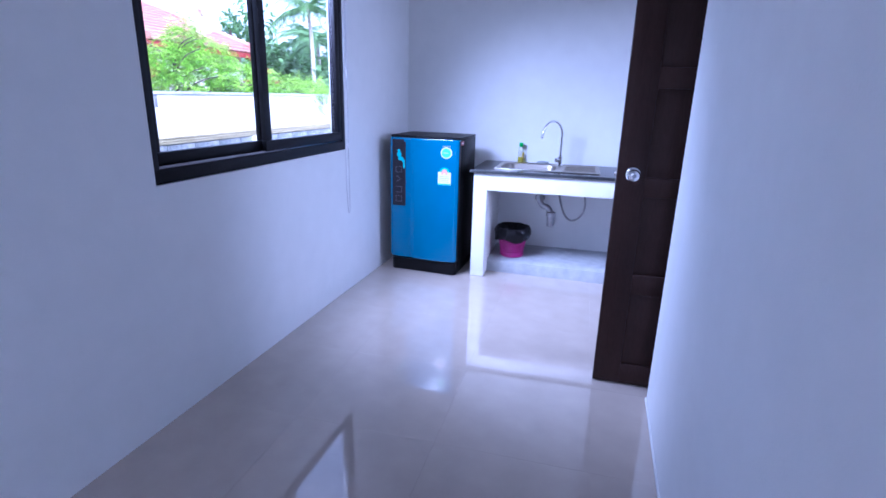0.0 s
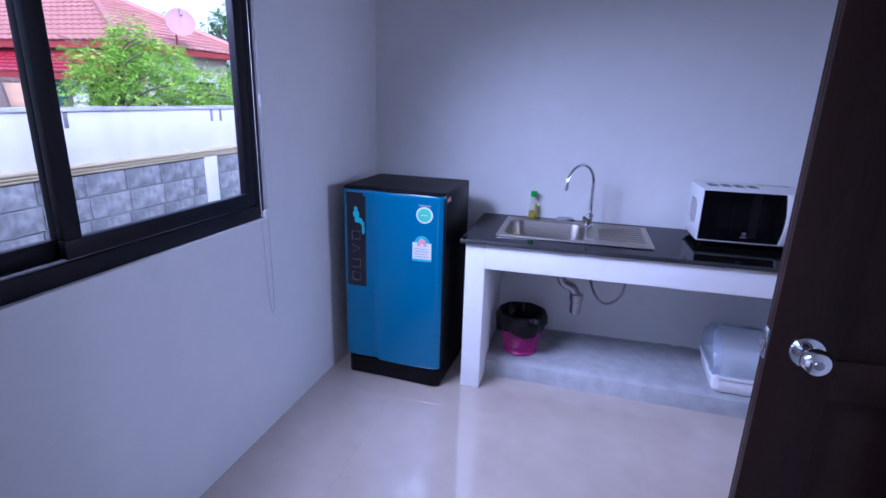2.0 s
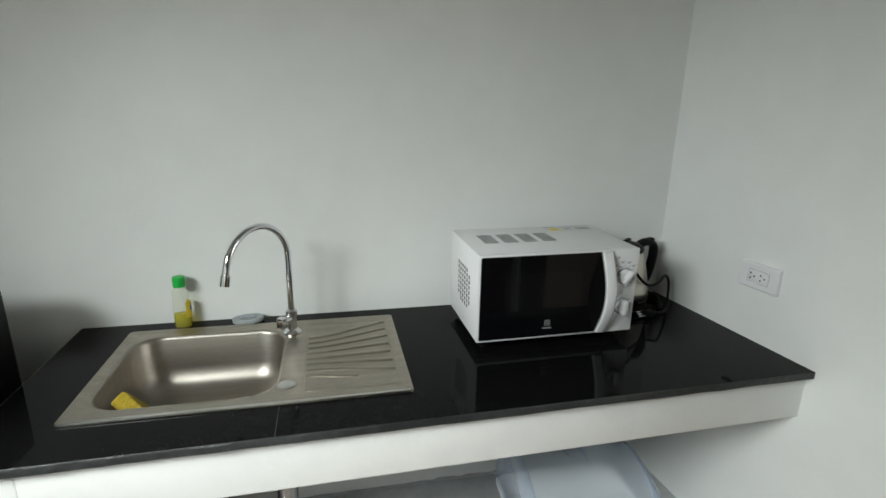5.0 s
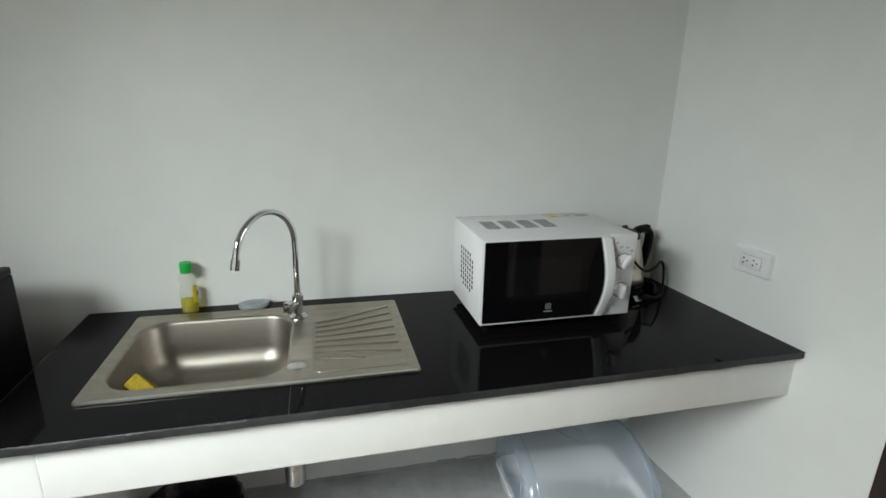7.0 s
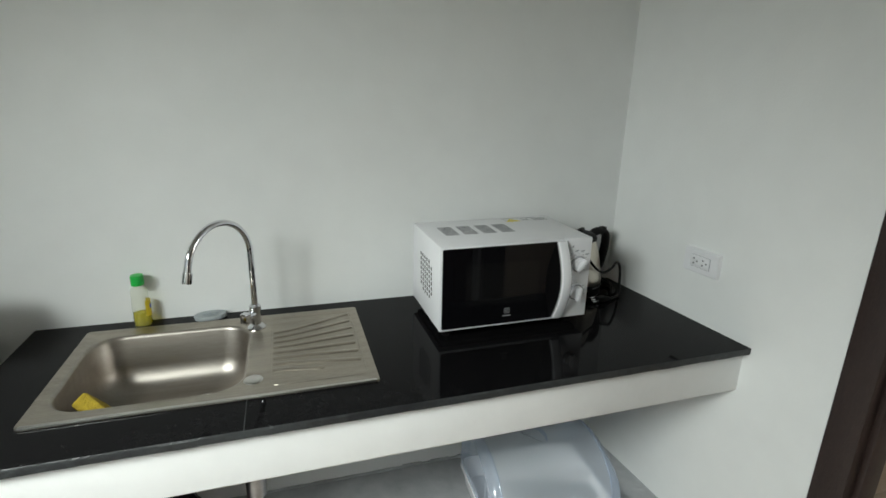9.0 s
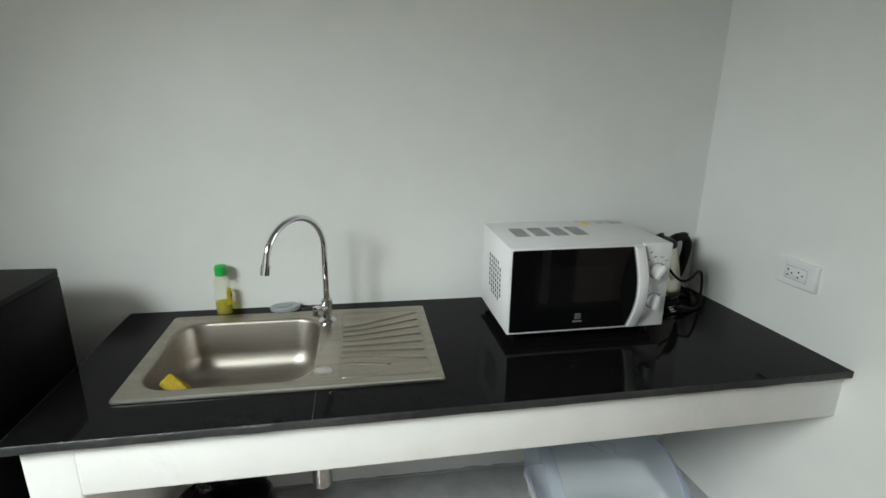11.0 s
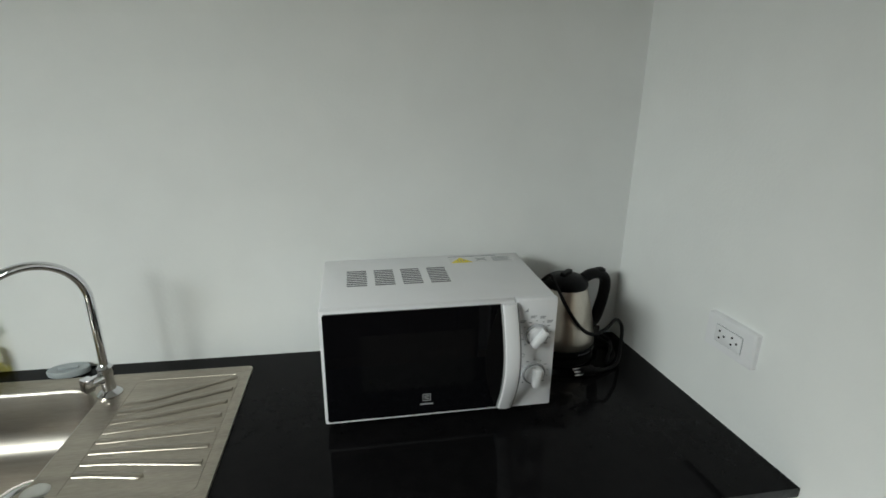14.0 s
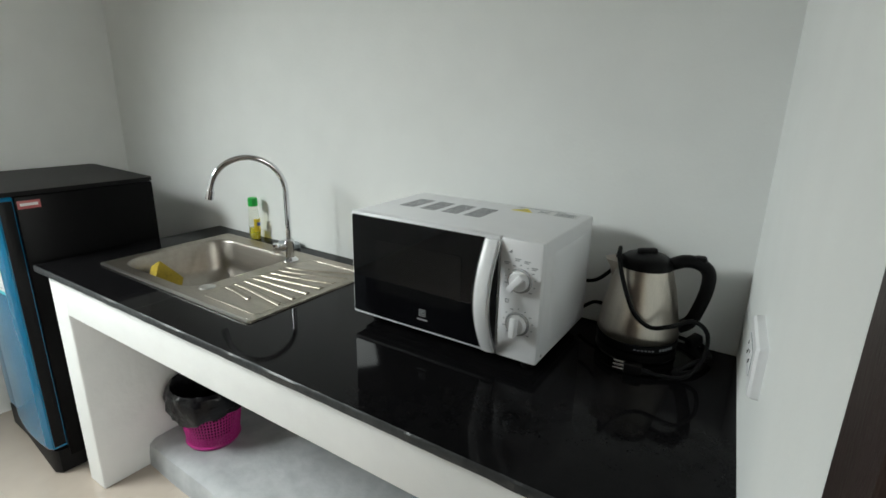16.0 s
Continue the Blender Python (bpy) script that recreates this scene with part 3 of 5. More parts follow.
grate = lathe([(0.0, -0.1500), (0.020, -0.1498), (0.036, -0.1508)], 28, (-0.228, 4.150, 0))
part("drain_grate", grate, VENT, sink, "dark sunken drain grate")
# cover takes the same lightened steel in place of its highlight
ovf = lathe([(0.0, 0.0065), (0.015, 0.0062), (0.0215, 0.0045), (0.023, 0.0028)], 28, (-0.090, 3.985, 0))
part("tap_hole_cover", ovf, GLINT_STEEL, sink, "small round steel hole cover")
# drainboard: shallow tray with fanned ribs
edge = tube([(x, y, 0.003) for x, y in rrect(-0.050, 3.945, 0.182, 4.332, 0.02)] + [(0.182, 4.312, 0.003)], 0.0008, 6)
part("tray_lip", edge, STEEL_DECK, sink)
for i in range(8):
    t = i / 7
    y0, y1 = 4.235 - 0.215 * t, 4.312 - 0.335 * t
    xa = -0.045
    if i == 7:
        y1 = y0 - 0.016
    xb = 0.170 if i < 7 else 0.075
    rb = bmesh.new()
    d = Vector((xb - xa, y1 - y0, 0))
    tube(smooth_path([(xa, y0, 0.0028), (xa + d.x * 0.3, y0 + d.y * 0.2, 0.0034), (xb - 0.01, y1, 0.0034), (xb, y1, 0.0026)], 5), 0.0080, 12, rb)
    for v in rb.verts:
        v.co.z = 0.003 + (v.co.z - 0.003) * 0.42
    part("rib", rb, STEEL_DECK, sink)

# ---- tap ----
tap = thing("tap", "tall chrome gooseneck sink tap", "tap", pose(-0.093, 4.285, CT + 0.003, 0, 0, 232))
part("base", lathe([(0.0, 0.0), (0.026, 0.0), (0.026, 0.004), (0.020, 0.010), (0.014, 0.014), (0.0135, 0.05), (0.016, 0.056), (0.016, 0.070), (0.011, 0.076), (0.0, 0.076)], 24), CHROME, tap)
R_, H_ = 0.109, 0.231
arc = [(0, 0, 0.07), (0, 0, 0.15)] + [(R_ - R_ * math.cos(radians(a)), 0, H_ + R_ * math.sin(radians(a))) for a in range(0, 166, 11)]
end = Vector(arc[-1])
arc.append((end.x + 0.006, 0, end.z - 0.024))
part("spout", tube(smooth_path(arc, 3), 0.0088, 16), CHROME, tap)
tip = Vector(arc[-1])
part("aerator", tube([tip + Vector((-0.002, 0, 0.006)), tip + Vector((0.004, 0, -0.020))], 0.0118, 16), CHROME, tap)
lev = bmesh.new()
tube([(0.010, 0, 0.046), (0.036, 0, 0.046)], 0.0125, 16, lev)
box(lev, (0.030, -0.012, 0.030), (0.052, 0.012, 0.062), 0.004)
part("lever", lev, CHROME, tap)

# ---- soap bottle, plug, sponge ----
bot = thing("dish_soap_bottle", "small clear dish soap bottle with a green cap, a third full", "bottle", pose(-0.412, 4.388, CT, 0, 0, 8) @ Matrix.Diagonal((1.04, 1.04, 1.1, 1)))
part("bottle", lathe([(0, 0.001), (0.022, 0.0), (0.024, 0.006), (0.0235, 0.060), (0.021, 0.085), (0.0225, 0.10), (0.015, 0.116), (0.011, 0.119)], 24, sy=0.62), BOTTLE, bot).visible_shadow = True
part("liquid", lathe([(0, 0.003), (0.0205, 0.003), (0.0222, 0.008), (0.0218, 0.040), (0.0, 0.040)], 24, sy=0.6), SOAP, bot, "yellow-green washing liquid")
part("cap", lathe([(0.0125, 0.115), (0.0165, 0.117), (0.017, 0.138), (0.0155, 0.144), (0.006, 0.146), (0.0, 0.146)], 24), CAP_GREEN, bot, "bright green flip cap")


def bottle_band(a0, a1, z0, z1, r, n=12):
    """A strip of printed film round the oval bottle, between two bearings."""
    b = bmesh.new()
    cols_ = [[b.verts.new((r * math.cos(radians(a0 + (a1 - a0) * i / n)), 0.62 * r * math.sin(radians(a0 + (a1 - a0) * i / n)), z)) for z in (z0, z1)] for i in range(n + 1)]
    for a, c in zip(cols_, cols_[1:]):
        b.faces.new((a[0], c[0], c[1], a[1]))
    return b


lab = part("label", bottle_band(-62, 62, 0.030, 0.074, 0.0246), LABEL_YELLOW, bot, "yellow printed label")
part("label_print", bottle_band(-30, 18, 0.050, 0.062, 0.0249), LABEL_BLUE, lab)
plug = thing("sink_plug", "oval grey rubber sink plug lying on the worktop", "sink plug", pose(-0.230, 4.394, CT, 0, 0, 8))
part("disc", lathe([(0, 0.004), (0.034, 0.004), (0.040, 0.0), (0.045, 0.002), (0.047, 0.012), (0.045, 0.016), (0.036, 0.014), (0.0, 0.013)], 30, sy=0.56), SOAP_DISH, plug)
part("grip", bx((-0.022, -0.004, 0.013), (0.022, 0.004, 0.021), 0.003), SOAP_DISH, plug)
sp = bx((-0.02, -0.060, -0.052), (0.02, 0.060, 0.052), 0.007)
single("sponge", sp, SPONGE, "yellow kitchen sponge lying against the basin side", "sponge", m=pose(-0.430, 4.040, CT - 0.078, 26, -34, 36))

# ---- waste pipe under the sink ----
trap = thing("sink_waste_pipe", "chrome bottle trap and braided hose under the sink", "waste pipe", pose(-0.168, 4.12, -0.012))
part("outlet", lathe([(0.0, 0.58), (0.042, 0.58), (0.045, 0.59), (0.045, 0.604), (0.03, 0.606), (0.0, 0.606)], 22), DULL_CHROME, trap)
part("elbow", tube(smooth_path([(-0.045, 0, 0.60), (-0.043, 0, 0.525), (-0.022, 0.0, 0.485), (0.020, 0, 0.470), (0.045, 0, 0.430)], 6), 0.023, 14), DULL_CHROME, trap)
part("trap_cup", lathe([(0.0, 0.325), (0.022, 0.325), (0.028, 0.331), (0.029, 0.405), (0.036, 0.408), (0.036, 0.436), (0.026, 0.442), (0.0, 0.438)], 22, (0.047, 0, 0)), DULL_CHROME, trap)
part("nut", lathe([(0.024, 0.530), (0.036, 0.530), (0.036, 0.562), (0.024, 0.562)], 8, (-0.044, 0, 0)), DULL_CHROME, trap)
part("braided_hose", tube(smooth_path([(0.085, 0.10, 0.63), (0.105, 0.10, 0.52), (0.15, 0.10, 0.400), (0.215, 0.10, 0.362), (0.285, 0.11, 0.42), (0.295, 0.12, 0.53), (0.24, 0.15, 0.64)], 8), 0.0075, 8), DULL_CHROME, trap, "thin braided steel hose hanging in a loop")

# ---- waste bin ----
bn = thing("waste_bin", "magenta plastic basket bin with a black bin liner", "bin", pose(-0.405, 4.125, 0.053))
RB0, RB1, HB = 0.088, 0.120, 0.225
for k in range(16):
    z = 0.010 + k * 0.0134
    r = RB0 + (RB1 - RB0) * z / HB
    pts = [(r * math.cos(2 * math.pi * i / 44), r * math.sin(2 * math.pi * i / 44), z) for i in range(45)]
    part("hoop", tube(pts, 0.0022 if k else 0.007, 5, caps=False), MAGENTA, bn)
for i in range(60):
    a = 2 * math.pi * i / 60
    part("slat", tube([(RB0 * math.cos(a), RB0 * math.sin(a), 0.004), (RB1 * math.cos(a), RB1 * math.sin(a), HB)], 0.0025, 5), MAGENTA, bn)
part("bottom", lathe([(0, 0.0), (RB0 + 0.003, 0.0), (RB0 + 0.004, 0.01), (0, 0.01)], 36), MAGENTA, bn)
lin = bmesh.new()
loops = []
NB = 72
for k, (r, z_, w) in enumerate(((0.066, 0.03, 0.004), (0.088, 0.14, 0.004), (0.110, 0.262, 0.002), (0.126, 0.285, 0.002), (0.136, 0.276, 0.003), (0.142, 0.24, 0.005), (0.141, 0.213, 0.007), (0.137, 0.185, 0.008), (0.132, 0.160, 0.008))):
    lp = []
    for i in range(NB):
        a = 2 * math.pi * i / NB
        q = noise.noise((math.cos(a) * 3.1, math.sin(a) * 3.1, k * 0.5))
        q2 = noise.noise((math.cos(a) * 1.6, math.sin(a) * 1.6, 7 + k * 0.2))
        q3 = noise.noise((math.cos(a) * 9, math.sin(a) * 9, 3 + k * 0.9))
        rr = r + w * 1.6 * q + (0.007 * q3 if k > 2 else 0)
        z = z_ * 0.84
        zz = z + (0.022 * q2 * (k - 4) / 3 if k > 4 else 0.004 * q)
        lp.append((rr * math.cos(a), rr * math.sin(a), zz))
    loops.append(lp)
loft(lin, loops, close_last=False, close_first=True)
part("bin_liner", lin, BAG, bn, "crumpled glossy black bin liner folded over the rim")

# ---- dish rack with a lid ----
rk = thing("dish_rack", "white plastic dish drainer with a clear bluish domed lid", "dish rack", pose(0.778, 4.115, 0.054, 0, 0, -2.5))
RX, RY = 0.226, 0.185
tray = bmesh.new()
lp = []
for ins, z, r in ((0.034, 0.0, 0.03), (0.026, 0.003, 0.032), (0.022, 0.012, 0.034), (0.018, 0.016, 0.035), (0.013, 0.052, 0.038), (0.010, 0.082, 0.04), (0.0, 0.085, 0.045), (0.0, 0.096, 0.045), (0.010, 0.098, 0.04), (0.016, 0.092, 0.038), (0.026, 0.02, 0.032)):
    lp.append(ring3(-RX + ins, -RY + ins, RX - ins, RY - ins, r, z, 6))
loft(tray, lp, close_last=True, close_first=True)
part("tray", tray, WHITE_PL, rk)


def lid_section(s, x, k=1.0):
    """One rib of the barrel lid: upright at the back, swept down to the front."""
    ang = math.pi * s
    y = -math.cos(ang) * (RY - 0.008)
    z = 0.096 + 0.205 * k * (math.sin(ang) ** 0.62) * (0.80 + 0.20 * s)
    return x, y, z


NS, NR = 26, 20
ld = bmesh.new()
secs = []
for q in range(NS + 1):
    u = q / NS
    secs.append([ld.verts.new(lid_section(i / NR, -RX + 0.040 + u * (2 * RX - 0.080))) for i in range(NR + 1)])
for a, b in zip(secs, secs[1:]):
    for i in range(NR):
        ld.faces.new((a[i], a[i + 1], b[i + 1], b[i]))
lid = part("lid", ld, LID, rk, "clear bluish domed plastic lid")
lid.visible_shadow = False
for sg in (-1, 1):
    le = bmesh.new()
    rows_e = [[le.verts.new(lid_section(i / NR, sg * (RX - 0.040 + 0.032 * w), 1 - 0.16 * w * w)) for i in range(NR + 1)] for w in (0.0, 0.35, 0.7, 1.0)]
    for a, b in zip(rows_e, rows_e[1:]):
        for i in range(NR):
            le.faces.new((a[i], a[i + 1], b[i + 1], b[i]))
    le.faces.new(rows_e[-1])
    part("lid_end", le, LID_END, lid, "bluish rounded end of the lid").visible_shadow = False
    part("lid_rib", tube([lid_section(i / NR, sg * (RX - 0.040)) for i in range(NR + 1)], 0.0028, 6), LID_END, lid)
part("lid_rim", tube([(x, y, 0.099) for x, y in rrect(-RX + 0.006, -RY + 0.004, RX - 0.006, RY - 0.004, 0.04)] + [(RX - 0.006, RY - 0.06, 0.099)], 0.004, 6), LID, lid)
# split in the roof of the lid where two flaps meet, with a blue hinge leaf
hl = bmesh.new()
rows_h = []
for i in range(9):
    s_ = 0.46 + 0.22 * i / 8
    _, y, z = lid_section(s_, 0.0)
    w = 0.012 + 0.030 * math.sin(math.pi * i / 8)
    rows_h.append([hl.verts.new((0.01 - 0.05 * i / 8 + dx, y, z + 0.003 + dz)) for dx, dz in ((-w, 0.0), (0.0, -0.008), (w, 0.0))])
for a, b in zip(rows_h, rows_h[1:]):
    for i in range(2):
        hl.faces.new((a[i], a[i + 1], b[i + 1], b[i]))
part("lid_grip", hl, LID_END, lid, "bluish moulded grip in the lid").visible_shadow = False
for i in range(5):
    pm_ = pose(-0.105 + i * 0.026, -0.045, 0.092, 0, 80, 0)
    pb = lathe([(0, 0.0), (0.034, 0.0), (0.052, 0.006), (0.054, 0.008), (0.034, 0.003), (0, 0.003)], 28)
    bmesh.ops.transform(pb, matrix=pm_, verts=pb.verts)
    part("plate", pb, CLEAR_DISH, rk, "clear glass plate standing on edge")
for x, y, r_ in ((0.055, -0.035, 0.040), (0.125, -0.075, 0.052), (-0.135, -0.105, 0.040)):
    k = r_ / 0.036
    part("bowl", lathe([(a * k, b_) for a, b_ in ((0, 0.075), (0.025, 0.075), (0.033, 0.06), (0.036, 0.0), (0.033, 0.0), (0.03, 0.058), (0, 0.070))], 28, (x, y, 0.035)), CLEAR_DISH, rk, "clear glass bowl turned upside down")
comb = bmesh.new()
for i in range(15):
    x = -0.175 + i * 0.025
    tube(smooth_path([(x, -0.02, 0.03), (x, -0.015, 0.10), (x, 0.0, 0.115), (x, 0.02, 0.10), (x, 0.025, 0.03)], 4), 0.0026, 5, comb)
part("plate_comb", comb, WHITE_PL, rk)

# ---- fridge ----
FW, FD, FH = 0.515, 0.50, 0.974
fg = thing("fridge", "blue and black single-door fridge in the corner", "fridge", pose(-1.312, 3.758, 0, 0, 0, -2.6) @ Matrix.Diagonal((1.04, 0.95, 1, 1)))
part("cabinet", bx((0.0, 0.055, 0.01), (FW, FD, FH - 0.004), 0.008), BLACK, fg)
tp = bmesh.new()
outline(tp, rrect(-0.001, 0.012, FW + 0.001, FD + 0.004, 0.018, 4), FH - 0.003, FH + 0.011)
part("top_panel", tp, BLACK_PL, fg, "black textured plastic top")
ridge_b = bmesh.new()
box(ridge_b, (0.02, 0.016, FH + 0.012), (0.20, 0.040, FH + 0.016), 0.002)
box(ridge_b, (0.20, 0.002, FH - 0.003), (FW - 0.01, 0.016, FH + 0.007), 0.003)
part("top_lip", ridge_b, BLACK_PL, fg)
kb = bmesh.new()
outline(kb, [(0.012, 0.03), (0.03, 0.012), (0.17, 0.016), (FW - 0.03, 0.004), (FW - 0.004, 0.022), (FW - 0.002, FD - 0.01), (0.012, FD - 0.01)], -0.044, 0.046)
part("kick_base", kb, BLACK_PL, fg)
for x in (0.05, FW - 0.05):
    for y in (0.06, FD - 0.05):
        part("foot", lathe([(0, 0), (0.016, 0), (0.018, 0.01), (0, 0.01)], 14, (x, y, FLOOR)), BLACK_PL, fg)


def door_y(u):
    """Depth of the curved door front across its width."""
    if u < 0.30:
        return 0.016 - 0.006 * math.sin(math.pi * u / 0.30)
    if u < 0.38:
        t = (u - 0.30) / 0.08
        return 0.016 + (-0.004 - 0.016) * (t * t * (3 - 2 * t))
    t = (u - 0.38) / 0.62
    return -0.004 - 0.010 * math.sin(math.pi * min(1, t * 1.02))


DZ0, DZ1, NU = 0.058, FH - 0.005, 48
dfb = bmesh.new()


def door_ring(z, ins):
    a, w = ins, FW - ins
    front = [(a + (w - a) * i / NU, door_y(i / NU) + (0.010 if i in (0, NU) else 0.003 if i in (1, NU - 1) else 0) + ins * 0.6, z) for i in range(NU + 1)]
    return front + [(w, 0.052, z), (a, 0.052, z)]


loft(dfb, [door_ring(DZ0, 0.006), door_ring(DZ0 + 0.006, 0.001), door_ring(DZ0 + 0.018, 0.0), door_ring((DZ0 + DZ1) / 2, 0.0), door_ring(DZ1 - 0.018, 0.0), door_ring(DZ1 - 0.006, 0.001), door_ring(DZ1, 0.006)], close_first=True)
fd = part("door", dfb, BLUE, fg, "glossy blue curved fridge door")
part("door_edge", bx((FW - 0.0015, 0.012, DZ0 + 0.012), (FW + 0.0018, 0.050, DZ1 - 0.012), 0.001), BLACK_PL, fd)


def on_door(name, x0, x1, z0, z1, material, lift, parent, label="", shape=None, n=14):
    """A thin film that follows the door's curve; shape(u, v) keeps a cell or not."""
    b = bmesh.new()
    g = [[b.verts.new((x0 + (x1 - x0) * i / n, door_y((x0 + (x1 - x0) * i / n) / FW) - lift, z0 + (z1 - z0) * j / n)) for i in range(n + 1)] for j in range(n + 1)]
    for j in range(n):
        for i in range(n):
            if shape is None or shape((i + 0.5) / n, (j + 0.5) / n):
                b.faces.new((g[j][i], g[j][i + 1], g[j + 1][i + 1], g[j + 1][i]))
    for v in [v for v in b.verts if not v.link_faces]:
        b.verts.remove(v)
    return part(name, b, material, parent, label)


def d_arch(u, v):
    """Rounded upper corners of the decal strip."""
    left = u < 0.22 and v > 0.955 and (u - 0.22) ** 2 + ((v - 0.955) * 3) ** 2 > 0.05
    return not left and not (u > 0.86 and v > 0.97)


dec = on_door("decal", 0.018, 0.120, 0.462, DZ1 - 0.014, DECAL, 0.0012, fd, "dark glossy decal strip", d_arch, 30)
# wiry outline marks on the decal, as plain shapes
for zc, kind_ in ((0.515, 0), (0.585, 1), (0.665, 2), (0.735, 0)):
    w = 0.021
    if kind_ == 0:
        pts = [(-w, -w), (w, -w), (w, w), (-w, w), (-w, -w * 0.9)]
    elif kind_ == 1:
        pts = [(-w, w), (w, w), (w, -w), (-w, -w)]
    else:
        pts = [(-w, -w), (w, 0), (-w, w)]
    q = bmesh.new()
    tube([(0.068 + a, door_y((0.068 + a) / FW) - 0.0018, zc + b_) for a, b_ in pts], 0.0016, 5, q)
    part("mark", q, SILVER_LINE, dec)
fig = bmesh.new()
for cx, cz, rx_, rz_ in ((0.070, 0.872, 0.010, 0.012), (0.072, 0.845, 0.017, 0.020), (0.084, 0.815, 0.022, 0.014), (0.104, 0.800, 0.012, 0.010), (0.108, 0.770, 0.008, 0.028)):
    fig.faces.new([fig.verts.new((cx + rx_ * math.cos(a * math.pi / 8), door_y(cx / FW) - 0.0040, cz + rz_ * math.sin(a * math.pi / 8))) for a in range(16)])
part("blot", fig, TEAL, dec, "teal abstract blot")
SXc, SZc = 0.428, 0.876
rs = on_door("round_sticker", SXc - 0.040, SXc + 0.040, SZc - 0.040, SZc + 0.040, WHITE_STICK, 0.0012, fd, "round pale green sticker", lambda u, v: (u - 0.5) ** 2 + (v - 0.5) ** 2 < 0.25, 36)
on_door("sticker_print", SXc - 0.033, SXc + 0.033, SZc - 0.033, SZc + 0.033, GREEN, 0.0018, rs, "", lambda u, v: (u - 0.5) ** 2 + (v - 0.5) ** 2 < 0.25 and not (0.46 < v < 0.52 and 0.25 < u < 0.7), 36)
el = on_door("energy_label", 0.372, 0.464, 0.644, 0.738, WHITE_STICK, 0.0012, fd, "white paper energy label with a coloured arch")
on_door("label_arch", 0.383, 0.453, 0.7385, 0.773, TEAL, 0.0012, el, "", lambda u, v: 0.25 * 0.45 < (u - 0.5) ** 2 + (v * 0.5) ** 2 < 0.25, 36)
on_door("label_fan", 0.394, 0.442, 0.721, 0.762, PINK, 0.0016, el, "", lambda u, v: 0.03 < (u - 0.5) ** 2 + (v * 0.5) ** 2 < 0.24, 30)
on_door("label_band", 0.373, 0.463, 0.6445, 0.656, TEAL, 0.0018, el)
for k in range(4):
    on_door("label_line", 0.382, 0.452 - 0.008 * (k % 2), 0.666 + k * 0.013, 0.669 + k * 0.013, PALE_PRINT, 0.0018, el)
for k in range(7):
    on_door("brand_bar", 0.400 + k * 0.0085, 0.4055 + k * 0.0085, 0.918, 0.926, GREY_PRINT, 0.0012, fd, n=2)
part("side_badge", bx((FW - 0.001, 0.062, FH - 0.046), (FW + 0.0012, 0.127, FH - 0.020), 0.0008), RED_STICK, fg, "small red and white badge")
part("side_badge_print", bx((FW + 0.0012, 0.069, FH - 0.037), (FW + 0.0016, 0.120, FH - 0.028)), WHITE_STICK, fg)

# ---- microwave ----
MWW, MWD, MWH = 0.456, 0.270, 0.246
mw = thing("microwave_oven", "white countertop microwave oven with a black glass door", "microwave", pose(0.402, 4.069, CT, 0, 0, 1.0) @ Matrix.Diagonal((1.037, 1.05, 1.015, 1)))
Z0, Z1 = 0.030, 0.030 + MWH
part("body", bx((0, 0.012, Z0), (MWW, MWD, Z1), 0.005), WHITE_ENAMEL, mw)
part("underside", bx((0.012, 0.02, 0.014), (MWW - 0.012, MWD - 0.01, Z0 + 0.002), 0.004), BLACK_PL, mw, "dark underside")
for x in (0.035, MWW - 0.035):
    for y in (0.04, MWD - 0.035):
        part("foot", lathe([(0, 0), (0.012, 0), (0.014, 0.016), (0, 0.016)], 14, (x, y, 0)), BLACK_PL, mw)
part("control_panel", bx((0.371, -0.004, Z0), (MWW, 0.013, Z1), 0.004), WHITE_PL, mw, "white panel with two dials")
dr = part("door", bx((0.0, -0.004, Z0), (0.369, 0.013, Z1), 0.004), WHITE_PL, mw)
gb = bmesh.new()
outline(gb, rrect(0.006, 0.008, 0.3685, MWH - 0.006, 0.004, 3), 0, 0.004, pose(0, -0.003, Z0, 90))
part("door_glass", gb, BLACK_GLASS, dr, "black glass door front")
mg = bmesh.new()
outline(mg, rrect(0.072, 0.070, 0.290, 0.192, 0.006, 3), 0, 0.0006, pose(0, -0.0071, Z0, 90))
part("door_window", mg, MESH_GLASS, dr, "dark meshed viewing window")
lg = bmesh.new()
for lo, hi in (((0.189, 0.038), (0.205, 0.0395)), ((0.189, 0.0525), (0.205, 0.054)), ((0.189, 0.0395), (0.1905, 0.0525)), ((0.2035, 0.0395), (0.205, 0.0525)), ((0.193, 0.0425), (0.1955, 0.050)), ((0.1965, 0.042), (0.2015, 0.0445)), ((0.1965, 0.048), (0.2015, 0.0505)), ((0.184, 0.029), (0.210, 0.0325))):
    box(lg, (lo[0], -0.0076, Z0 + lo[1]), (hi[0], -0.0071, Z0 + hi[1]))
part("emblem", lg, PALE_PRINT, dr, "small square pale emblem")
# bowed handle
hb = bmesh.new()
loops = []
for i in range(25):
    s = i / 24
    z = Z0 + 0.006 + s * (MWH - 0.012)
    bow = math.sin(math.pi * s)
    yb = -0.008 - 0.038 * bow
    xc = 0.3565
    w = 0.0155
    loops.append([(xc - w, yb + 0.004, z), (xc - w * 0.8, yb - 0.004, z), (xc, yb - 0.007, z), (xc + w * 0.8, yb - 0.004, z), (xc + w, yb + 0.004, z), (xc + w * 0.6, yb + 0.006, z), (xc - w * 0.6, yb + 0.006, z)])
loft(hb, loops, close_first=True)
hd = part("handle", hb, WHITE_PL, dr, "bowed white door handle")
